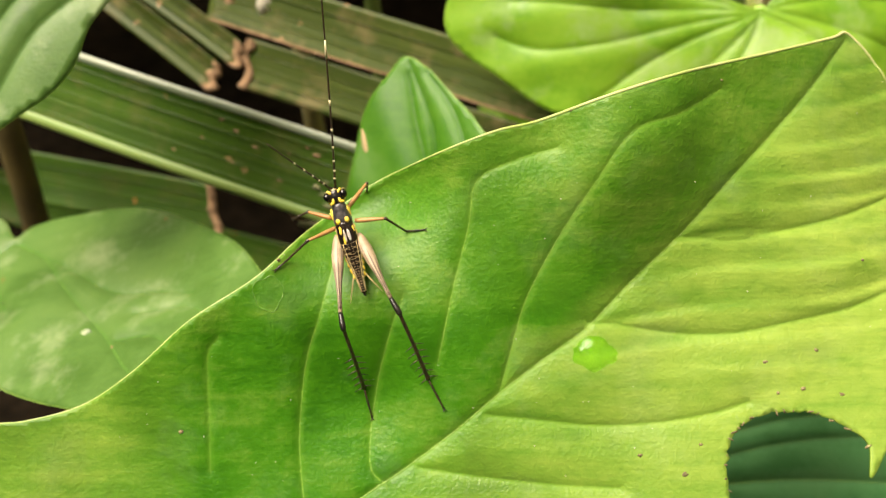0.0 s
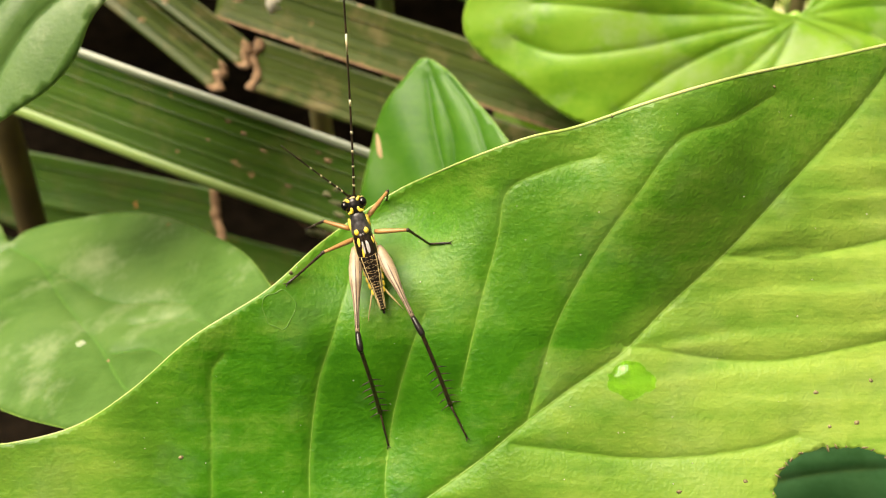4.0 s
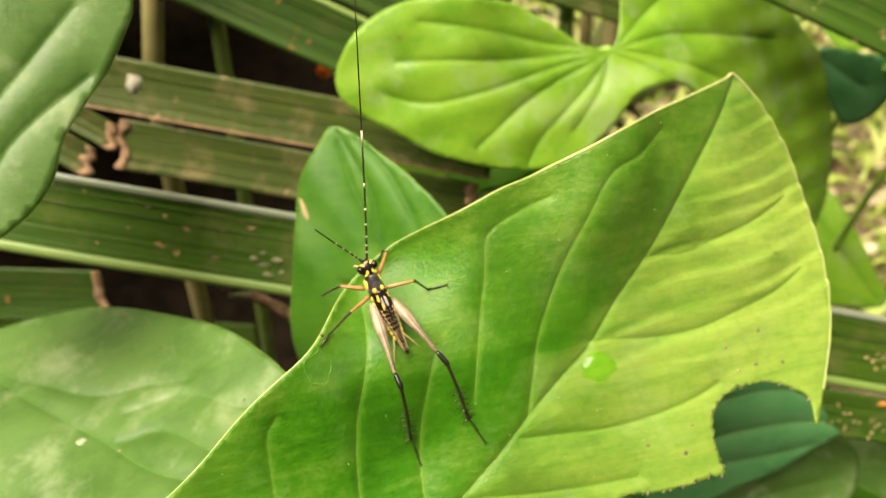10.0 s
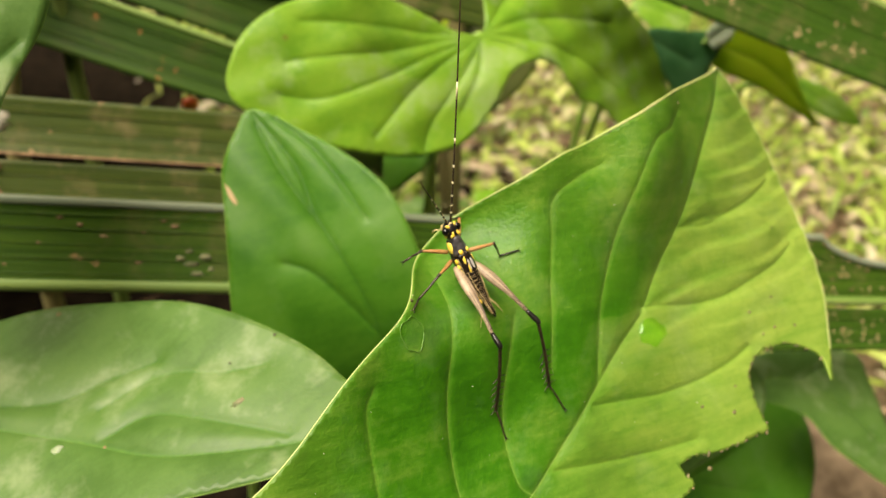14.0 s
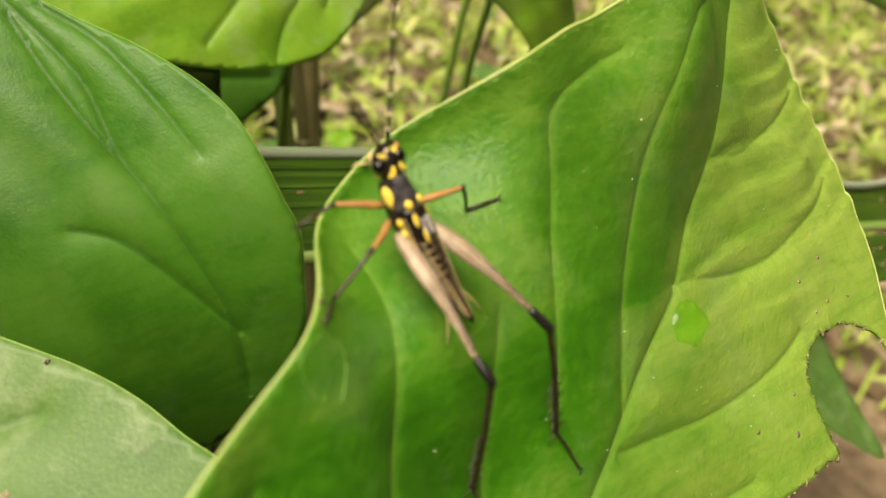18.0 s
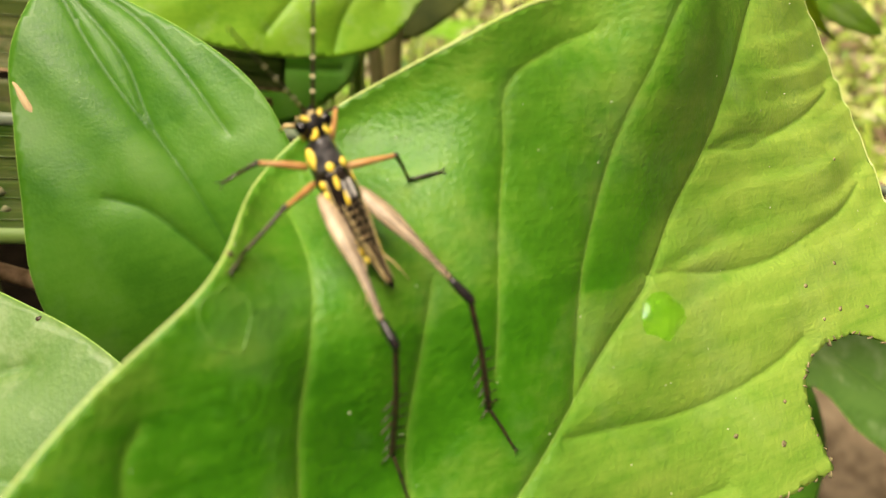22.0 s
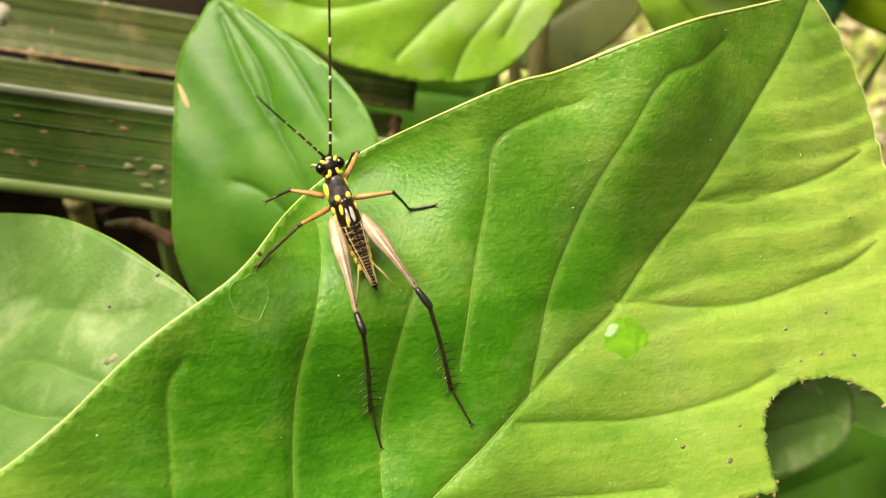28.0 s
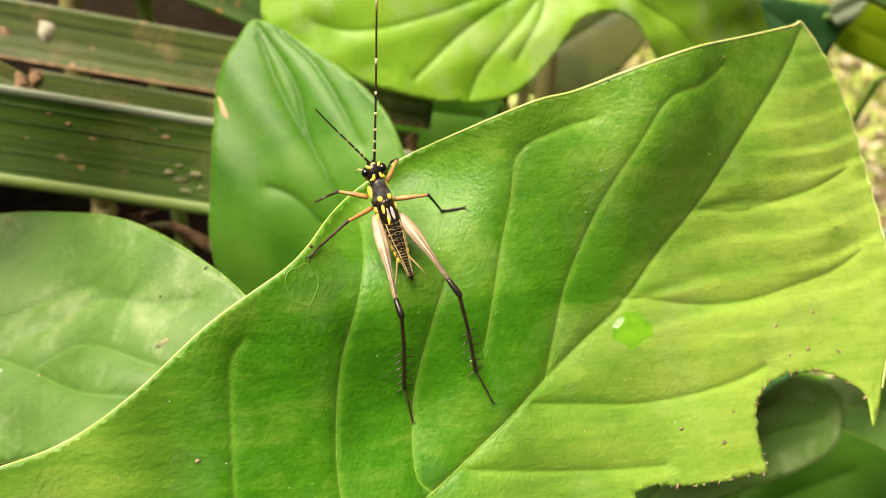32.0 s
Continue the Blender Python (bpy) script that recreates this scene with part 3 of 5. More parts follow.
build_leaf(
    "back_leaf", "bright green heart-shaped leaf with a round bite in its lower edge", facing((0.062, 0.2225, 0.497), (0.05, -0.85, 0.5)),
    [(27, 11), (18, 14), (10, 20), (-2.0, 28), (-18.2, 32), (-32.3, 33), (-44.5, 30), (-53.5, 24), (-58.5, 17), (-60.6, 11), (-59.9, 5), (-55.0, -1), (-46.1, -7), (-36.5, -14), (-27.1, -19), (-11.7, -24), (3, -26), (11, -25), (18, -21), (26, -13), (33, -5), (41, -2), (50, -2), (58, -6), (63, -13), (70, -19), (80, -22), (92, -29), (104, -42), (114, -58), (122, -72), (129, -76), (135, -64), (137, -48), (135, -32), (130, -13), (124, 3), (112, 16), (100, 28), (85, 38), (63, 43), (46, 42), (35, 35), (34, 24), (31, 14)],
    [[(28, 10), (49, -2), (75, -30), (100, -65)], [(28, 10), (12, 11), (-6.9, 11), (-26.3, 13), (-41.3, 14)], [(28, 10), (10, 3), (-4.0, -5), (-18.2, -16)], [(29, 11), (49, 14), (71, 13), (101, 9)], [(28, 10), (23, -1), (14, -14)], [(28, 10), (4, 16), (-15.4, 22), (-33.1, 26)], [(28, 10), (8, 7), (-13.6, 2), (-33.1, 0), (-46.1, 4)], [(29, 11), (44, 22), (60, 32), (72, 36)], [(29, 11), (52, 5), (76, -4), (98, -18)], [(28, 10), (17, -2), (4, -14), (-2.0, -24)]],
    MAT_BACK, lambda x, y: -2.0 * (np.where(x > 28, 0.35, 1.0) * ((x - 28) / 30) ** 2 + ((y - 8) / 30) ** 2) + 11.0 * np.exp(-((x - 44) ** 2 + (y + 14) ** 2) / 800) + 0.35 * np.sin(x * 0.35 + y * 0.12) + 0.3 * np.sin(y * 0.4 - x * 0.1), 1.4, MAT_VEIN, 0.13, puff=1.1, groove=0.25, midrib=0.14, petiole=(28, 11),
)
build_leaf(
    "near_leaf", "light green leaf hanging close before the palm leaflets", facing((-0.0722, 0.1706, 0.5419), (0.12, -0.74, 0.66)),
    [(-28, -37), (-23, -34), (-16, -29), (-9, -24), (-4, -18), (-1, -10), (5, -2), (10, 4), (14, 11), (17, 18), (16, 29), (8, 41), (-9, 45), (-26, 44), (-42, 32), (-48, 9), (-43, -13), (-34, -31)],
    [[(-25, -18), (-16, -5), (-5, 7), (5, 18)], [(-21, -26), (-11, -10), (6, 3)], [(-25, -18), (-27, -11), (-25, 5)]],
    MAT_PALE, cup(-2.0, -1.0), 1.6, MAT_VEIN_DARK, 0.13, midrib=0.14,
)
build_leaf(
    "bluish_leaf", "bluish green leaf seen through the eaten edge", facing((0.1454, 0.1196, 0.4245), (0.1, -0.72, 0.62)),
    [(0, 0), (-7, 9), (-18, 18), (-35, 25), (-60, 28), (-83, 23), (-92, 12), (-88, -2), (-72, -10), (-51, -8), (-37, -7), (-22, -4)],
    [[(-90, 6), (-60, 8), (-30, 6), (-2, 0)], [(-84, 12), (-62, 17), (-40, 18), (-20, 14)], [(-80, 2), (-58, 0), (-36, -2), (-20, -3)], [(-74, 20), (-60, 23), (-44, 24)]], MAT_BLUE, cup(-1.0, -2.0, -40, 5), 1.6, None, 0.13, midrib=0.14, petiole=(-88, 8),
)
build_leaf(
    "under_leaf", "green leaf under the bluish leaf", facing((0.1254, 0.1146, 0.3945), (0.0, -0.6, 0.8)),
    [(29, 3), (30, 12), (20, 19), (0, 22), (-17, 22), (-36, 12), (-56, -2), (-46, -12), (-30, -10), (-14, -9), (5, -8), (20, -5)],
    [[(-50, -6), (-20, 3), (22, 4)], [(-20, 3), (-5, 10), (6, 12)]], MAT_PALE, cup(-1.0, -2.0), 1.8, None, 0.13, midrib=0.14, petiole=(-48, -6),
)
build_leaf(
    "side_leaf", "light green leaf drooping beside the palm leaflet", facing((0.1754, 0.1196, 0.3945), (0.0, -0.5, 0.86)),
    [(-35, 10), (-13, 12), (14, 5), (36, -5), (33, -21), (30, -42), (33, -68), (14, -52), (-2, -32), (-8, -16), (-23, -3)],
    [[(-30, 6), (0, -4), (20, -30), (28, -60)], [(0, -4), (18, -4), (32, -10)]], MAT_PALE, cup(-1.0, -2.0), 1.8, None, 0.13, midrib=0.14, petiole=(-30, 7),
)
# Added leaf: its dark green stands in for the shaded gap here.
build_leaf(
    "dark_gap_filler", "dark green leaf added to fill the shaded gap under the others", facing((0.150, 0.125, 0.352), (0.0, -0.55, 0.83)),
    [(62, 8), (50, 34), (10, 46), (-30, 38), (-56, 14), (-62, -12), (-46, -32), (-16, -44), (20, -40), (52, -20)],
    [[(-50, 2), (-10, 0), (36, 2)], [(-20, 1), (0, 14), (14, 20)], [(-16, 1), (4, -12), (18, -18)]], MAT_DARK, cup(-1.0, -2.0), 2.0, None, 0.13, midrib=0.14, petiole=(-50, 0),
)

# ---------------------------------------------------------------- palm leaflets


def leaflet_material(name, dark, light, rust=(0.30, 0.13, 0.04), amount=0.12, rough=0.5, worn=(0.10, 0.075, 0.03), wear=0.5):
    """Ribbed leathery palm leaflet: fine stripes along it, rust spots, worn grey film."""
    m, n, l, bsdf = make_material(name)
    co = n.new("ShaderNodeTexCoord").outputs["Object"]
    stripes = noise_tex(n, l, co, 90.0, 5.0, 0.75, (0.08, 6.0, 1.0))
    base = ramp(n, [(0.36, dark), (0.66, light)])
    l.new(stripes.outputs["Fac"], base.inputs["Fac"])
    film = noise_tex(n, l, co, 55.0, 5.0, 0.7)
    fr = ramp(n, [(0.50, (0, 0, 0)), (0.72, (wear, wear, wear))])
    l.new(film.outputs["Fac"], fr.inputs["Fac"])
    col = mix_colour(n, l, fr.outputs["Color"], base.outputs["Color"], worn)
    bsdf.inputs["Specular IOR Level"].default_value = 0.35
    vo = n.new("ShaderNodeTexVoronoi")
    vo.inputs["Scale"].default_value = 190.0
    warp = noise_tex(n, l, co, 700.0, 3.0)
    off = n.new("ShaderNodeVectorMath")
    off.operation = "MULTIPLY_ADD"
    off.inputs[1].default_value = (0.004, 0.004, 0.004)
    l.new(warp.outputs["Color"], off.inputs[0])
    l.new(co, off.inputs[2])
    l.new(off.outputs[0], vo.inputs["Vector"])
    sel = n.new("ShaderNodeSeparateColor")
    l.new(vo.outputs["Color"], sel.inputs[0])
    spot = maths(n, l, "MULTIPLY", maths(n, l, "GREATER_THAN", sel.outputs[0], 1.0 - amount), maths(n, l, "LESS_THAN", vo.outputs["Distance"], 0.2))
    col = mix_colour(n, l, maths(n, l, "MULTIPLY", spot, 0.85), col, rust)
    l.new(col, bsdf.inputs["Base Color"])
    bsdf.inputs["Roughness"].default_value = rough
    b = n.new("ShaderNodeBump")
    b.inputs["Strength"].default_value, b.inputs["Distance"].default_value = 0.7, 0.0004
    l.new(stripes.outputs["Fac"], b.inputs["Height"])
    l.new(b.outputs["Normal"], bsdf.inputs["Normal"])
    return m


# Kept extra dark so the leaflets deep in the palm read as shaded.
MAT_LEAFLET = leaflet_material("palm_green", (0.016, 0.045, 0.003), (0.050, 0.110, 0.008), worn=(0.12, 0.10, 0.035), wear=0.35)
MAT_LEAFLET_OLD = leaflet_material("palm_old", (0.024, 0.045, 0.005), (0.075, 0.105, 0.016), (0.30, 0.20, 0.10), 0.16, 0.45, (0.26, 0.20, 0.10), 0.6)
MAT_LEAFLET_SPOT = leaflet_material("palm_spotted", (0.022, 0.064, 0.003), (0.060, 0.135, 0.009), (0.46, 0.33, 0.18), 0.30, 0.55, (0.20, 0.17, 0.07), 0.4)
# Lighter copy of the palm green for the leaflet that catches the light.
MAT_LEAFLET_LIT = leaflet_material("palm_lit", (0.024, 0.064, 0.004), (0.068, 0.138, 0.011), (0.34, 0.22, 0.10), 0.14, 0.45, (0.20, 0.17, 0.07), 0.4)
MAT_MARGIN = plain_material("palm_margin", (0.13, 0.23, 0.04), 0.5, (0.25, 0.35, 0.09), 90.0, stretch=(0.1, 4, 1))
MAT_GLOSS_MARGIN = plain_material("palm_pale_edge", (0.11, 0.15, 0.08), 0.35, (0.30, 0.34, 0.25), 40.0, stretch=(0.1, 4, 1))
MAT_DRY = plain_material("dry_brown", (0.13, 0.075, 0.035), 0.85, (0.34, 0.22, 0.12), 350.0, bump_mm=0.3)
MAT_BLOTCH = plain_material("grey_film", (0.24, 0.22, 0.12), 0.8, (0.09, 0.13, 0.04), 500.0)
MAT_PINK = plain_material("pink_scale", (0.38, 0.10, 0.08), 0.7, (0.5, 0.2, 0.15), 500.0)
MAT_RUST = plain_material("rust_spot", (0.45, 0.13, 0.02), 0.7, (0.6, 0.25, 0.04), 500.0)


def strip_frame(o, along, down):
    """x along the leaflet, y up across it, z out of its face."""
    x = Vector(along).normalized()
    y = -(Vector(down) - x * Vector(down).dot(x)).normalized()
    m = Matrix((x, y, x.cross(y))).transposed().to_4x4()
    m.translation = o
    return m


def leaflet(label, m, s0, s1, y0, y1, material=None, ribs=5, sag=0.0, fold=1.5, torn=(), low_edge=None, top_edge=None, taper=0.0, seed=1, dent=None):
    """palm_leaflet > blade, ribs, margins, torn ends. s along, y across, in mm."""
    rnd = random.Random(seed)
    root = thing("palm_leaflet", m, label, "palm leaflet", "palm leaflets")
    ns, ny = max(24, int((s1 - s0) / 2.5)), 14

    def place(s, v):
        k = 1.0 - taper * max(0.0, (s - s0) / (s1 - s0) - 0.5) * 2
        mid = 0.5 * (y0 + y1)
        y = mid + (y0 + (y1 - y0) * v - mid) * k
        z = fold * (abs(v - 0.5) * 2) ** 2 - sag * ((s - s0) / (s1 - s0)) ** 2 + 0.5 * math.sin(s * 0.05 + seed) + 0.12 * math.sin(v * ribs * 2 * math.pi)
        if dent:
            a, b, depth = dent
            if a < s < b and v > 0.55:
                y -= depth * (v - 0.55) / 0.45 * math.sin(math.pi * (s - a) / (b - a)) ** 0.6
        return Vector((s, y, z)) / 1000

    bm = bmesh.new()
    rows = []
    for i in range(ns + 1):
        row = []
        for j in range(ny + 1):
            s, v = s0 + (s1 - s0) * i / ns, j / ny
            if "start" in torn and i == 0 or "end" in torn and i == ns:
                s += 4.0 * noise.noise(Vector((v * 2.5, seed * 0.37, 0 if i == 0 else 4)))
            row.append(bm.verts.new(place(s, v)))
        rows.append(row)
    for i in range(ns):
        for j in range(ny):
            bm.faces.new((rows[i][j], rows[i + 1][j], rows[i + 1][j + 1], rows[i][j + 1]))
    blade = part("blade", bm, material or MAT_LEAFLET, root)
    so = blade.modifiers.new("thickness", "SOLIDIFY")
    so.thickness, so.offset = 0.0005, -1.0
    grid = [s0 + (s1 - s0) * i / ns for i in range(ns + 1)]
    for k in range(1, ribs):
        v = k / ribs + rnd.uniform(-0.02, 0.02)
        part("rib", tube([place(s, v) for s in grid], 0.00018, 5), material or MAT_LEAFLET, blade)
    for v, mat, w in ((0.02, low_edge, 0.5 if low_edge is MAT_DRY else 1.6), (0.975, top_edge, 1.3)):
        if mat:
            bm = bmesh.new()
            prev = None
            for s in grid:
                c = place(s, v)
                ring = [bm.verts.new(c + Vector((0, dy, dz)) / 1000) for dy, dz in ((-w, -0.3), (-0.5 * w, 0.5), (0.5 * w, 0.5), (w, -0.3))]
                if prev:
                    for q in range(3):
                        bm.faces.new((prev[q], ring[q], ring[q + 1], prev[q + 1]))
                prev = ring
            part("margin", bm, mat, root, "pale thickened edge")
    for end in torn:
        s, out = (s0, -1) if end == "start" else (s1, 1)
        bm, prev = bmesh.new(), None
        for k in range(31):
            v = k / 30
            reach = 0.9 + 1.4 * abs(noise.noise(Vector((v * 6, seed * 3.1, 2)))) + rnd.uniform(0, 0.4)
            back = 1.2 + 1.8 * abs(noise.noise(Vector((v * 3, seed * 1.7, 5)))) + rnd.uniform(0, 0.4)
            frayed = 4.0 * noise.noise(Vector((v * 2.5, seed * 0.37, 0 if out < 0 else 4)))
            row = [bm.verts.new(place(s + frayed + out * q, v) + Vector((0, 0, h)) / 1000) for q, h in ((-back, 0.08), (-0.4 * back, 0.25), (0.0, 0.35), (0.5 * reach, 0.1), (reach, -0.4))]
            if prev:
                for q in range(4):
                    bm.faces.new((prev[q], prev[q + 1], row[q + 1], row[q]) if out < 0 else (prev[q + 1], prev[q], row[q], row[q + 1]))
            prev = row
        part("torn_end", bm, MAT_DRY, root, "frayed dry brown end").modifiers.new("thickness", "SOLIDIFY").thickness = 0.0004
    return root, place


def patch(name, at, size, material, parent, label="", seed=0, turn=0.0):
    """A thin irregular crust on a surface: at in metres in the parent's space, size (x, y) in mm."""
    rnd = random.Random(seed)
    bm = bmesh.new()
    k = 14
    c = bm.verts.new(Vector(at) + Vector((0, 0, 0.00016)))
    ring, low = [], []
    for i in range(k):
        a = 2 * math.pi * i / k
        r = rnd.uniform(0.65, 1.1)
        dx, dy = math.cos(a) * size[0] * r / 1000, math.sin(a) * size[1] * r / 1000
        p = Vector(at) + Vector((dx * math.cos(turn) - dy * math.sin(turn), dx * math.sin(turn) + dy * math.cos(turn), 0))
        ring.append(bm.verts.new(p + Vector((0, 0, 0.00008))))
        low.append(bm.verts.new(p + Vector((0, 0, -0.0005))))
    for i in range(k):
        bm.faces.new((c, ring[i], ring[(i + 1) % k]))
        bm.faces.new((ring[i], low[i], low[(i + 1) % k], ring[(i + 1) % k]))
    return part(name, bm, material, parent, label)


ALONG, DOWN = (0.934, -0.329, -0.138), (-0.247, -0.317, -0.916)
FRONT = strip_frame((-0.0444, 0.1981, 0.4879), ALONG, DOWN)
BACK = strip_frame((-0.0719, 0.2721, 0.4611), ALONG, DOWN)
cross_leaflet, cross_place = leaflet("long ribbed green palm leaflet with pale edges and rust spots", FRONT, -110, 330, -23, 0.5, MAT_LEAFLET_LIT, 6, 0, 0.8, (), MAT_MARGIN, MAT_GLOSS_MARGIN, seed=3, dent=(228, 300, 10))
for i, (ds, dv, a, b) in enumerate(((0, 0.0, 2.6, 1.5), (3.5, 0.08, 1.8, 1.2), (-3.2, 0.06, 1.6, 0.9), (1.5, -0.12, 2.2, 0.8), (5.2, -0.06, 1.2, 1.0), (-1.0, 0.15, 1.3, 0.7))):
    patch("crust", cross_place(17 + ds, 0.30 + dv), (a, b), MAT_BLOTCH, cross_leaflet, "grey lichen crust", 4 + 700 * i)
patch("crust", cross_place(1, 0.97), (1.8, 1.1), MAT_PINK, cross_leaflet, "pink scale", 5)
for i, (s, v) in enumerate(((-22, 0.5), (-12, 0.72), (-6, 0.6), (4, 0.66), (9, 0.8), (12, 0.74), (-30, 0.25), (-17, 0.8), (3, 0.3), (40, 0.6), (86, 0.62), (90, 0.4), (235, 0.35), (250, 0.5), (262, 0.3), (275, 0.55), (244, 0.2))):
    patch("rust_spot", cross_place(s, v), (0.6 + 0.35 * (i % 3), 0.4 + 0.2 * (i % 2)), MAT_DRY, cross_leaflet, "", 20 + i)
for i in range(46):
    s = 226 + 2.3 * i
    patch("dry_edge", cross_place(s, 0.985 + 0.015 * math.sin(i * 1.7)), (2.2, 0.5 + 0.35 * (i % 3)), MAT_DRY, cross_leaflet, "", 400 + i)
lower_leaflet, lower_place = leaflet("dark green palm leaflet half with orange rust spots", FRONT, 120, 330, -41, -25.5, MAT_LEAFLET_SPOT, 4, 0, 0.6, seed=5)
patch("rust_spot", lower_place(232, 0.45), (2.2, 1.6), MAT_RUST, lower_leaflet, "orange rust pustule", 6)
patch("rust_spot", lower_place(214, 0.85), (2.6, 1.2), MAT_RUST, lower_leaflet, "orange rust pustule", 7)
shiny_leaflet, shiny_place = leaflet("worn olive palm leaflet with a pale sheen", BACK, -16, 132, 14, 33, MAT_LEAFLET_OLD, 4, 0, 1.0, (), MAT_DRY, None, seed=7)
# Sky reflection on the glossy blade, painted as a pale patch.
patch("sheen_wear_patch", shiny_place(4, 0.66), (3.2, 6.5), plain_material("pale_sky_sheen", (0.50, 0.48, 0.40), 0.3, (0.34, 0.34, 0.24), 500.0), shiny_leaflet, "whitish sky sheen painted as a patch", 8)
patch("sheen_wear_patch", shiny_place(-9, 0.45), (2.5, 6), MAT_DRY, shiny_leaflet, "", 9)
leaflet("broken olive palm leaflet with a frayed brown end", BACK, 2, 128, -6, 12, MAT_LEAFLET_OLD, 4, 0, 0.8, ("start", "end"), None, None, seed=9)
leaflet("broken palm leaflet stub with a dry end", BACK @ Matrix.Translation((-0.0085, -0.0043, 0.004)) @ Matrix.Rotation(-0.365, 4, "Z"), -95, 0, -5.4, 5.4, MAT_LEAFLET_OLD, 3, 0, 1.6, ("end",), None, None, seed=11)
leaflet("bent palm leaflet stub with a dry torn end", BACK @ Matrix.Translation((-0.002, 0.0052, 0.001)) @ Matrix.Rotation(-0.33, 4, "Z"), -95, 0, -4.6, 4.6, MAT_LEAFLET_OLD, 3, 0, 1.2, ("end",), None, None, seed=12)
leaflet("broken dark green palm leaflet low in the shade", BACK @ Matrix.Translation((0.0, -0.0545, 0.004)) @ Matrix.Rotation(0.15, 4, "Z"), -84, 0, -10.5, 10.5, MAT_LEAFLET, 4, 0, 1.2, ("start", "end"), None, None, seed=13)
over_leaflet, over_place = leaflet("spotted palm leaflet hanging overhead with a yellow midrib", strip_frame((0.19, 0.2, 0.52), (0.88, -0.43, -0.33), (0.0, -0.36, -0.93)), -70, 220, -14, 17, MAT_LEAFLET_SPOT, 5, 0, 1.0, (), None, MAT_MARGIN, seed=15)
half_leaflet, half_place = leaflet("spotted palm leaflet half above its yellow midrib", strip_frame((0.19, 0.2, 0.52), (0.88, -0.43, -0.33), (0.0, -0.36, -0.93)), -70, 220, 20, 52, MAT_LEAFLET_SPOT, 5, 0, 1.0, seed=16)
MAT_TAN_SPOT = plain_material("tan_spot", (0.34, 0.24, 0.11), 0.8, (0.52, 0.40, 0.22), 500.0)
for ob, at, k in ((over_leaflet, over_place, 120), (half_leaflet, half_place, 70)):
    cr = random.Random(k)
    for i in range(k // 4):
        s, v = cr.uniform(-62, 170), cr.uniform(0.08, 0.92)
        for q in range(4):
            patch("tan_spot", at(s + cr.uniform(-5, 5), min(0.96, max(0.04, v + cr.uniform(-0.1, 0.1)))), (cr.uniform(0.3, 1.0), cr.uniform(0.25, 0.7)), MAT_TAN_SPOT, ob, "", 900 + 10 * i + q, cr.uniform(0, 3))
for ob, at, count, seed in ((cross_leaflet, cross_place, 34, 7), (lower_leaflet, lower_place, 26, 8)):
    cr = random.Random(seed)
    for i in range(count):
        s, v = cr.uniform(200, 300), cr.uniform(0.12, 0.88)
        for q in range(4):
            patch("tan_spot", at(s + cr.gauss(0, 2.6), min(0.94, max(0.06, v + cr.gauss(0, 0.07)))), (cr.uniform(0.25, 0.9), cr.uniform(0.2, 0.6)), MAT_TAN_SPOT, ob, "", 2000 + 10 * i + q, cr.uniform(0, 3))
SLOPE = strip_frame((-0.0719, 0.3121, 0.4611), (0.86, -0.36, -0.36), (-0.35, -0.25, -0.9))
leaflet("dark green palm leaflet in the shade with a pale midrib", SLOPE, -60, 150, 43, 66, MAT_LEAFLET, 4, 0, 1.0, (), None, MAT_MARGIN, seed=17)
leaflet("dark green palm leaflet in deep shade", SLOPE, -60, 150, 68, 94, MAT_LEAFLET, 4, 0, 1.0, seed=18)
leaflet("olive palm leaflet behind the heart-shaped leaf", strip_frame((0.04, 0.30, 0.525), (0.9, -0.3, -0.22), (-0.2, -0.3, -0.9)), -20, 130, -12, 12, MAT_LEAFLET_OLD, 4, 0, 1.0, seed=19)
# the dense fan behind, from low on the left to high
rnd = random.Random(41)
for k in range(7):
    ox, oz = -0.36 + 0.012 * k + rnd.uniform(-0.03, 0.03), 0.16 + 0.012 * k + rnd.uniform(-0.02, 0.02)
    m = strip_frame((ox, 0.42 + rnd.uniform(-0.03, 0.12) + 0.004 * k, oz), (0.9, rnd.uniform(-0.45, -0.1), rnd.uniform(-0.45, 0.1)), (-0.15, rnd.uniform(-0.5, -0.2), -0.9))
    leaflet("dark green palm leaflet deep in the shade", m, -40, 330 - 4 * k, -15, 15, MAT_LEAFLET, 3, rnd.uniform(0, 20), 2.5, seed=50 + k)

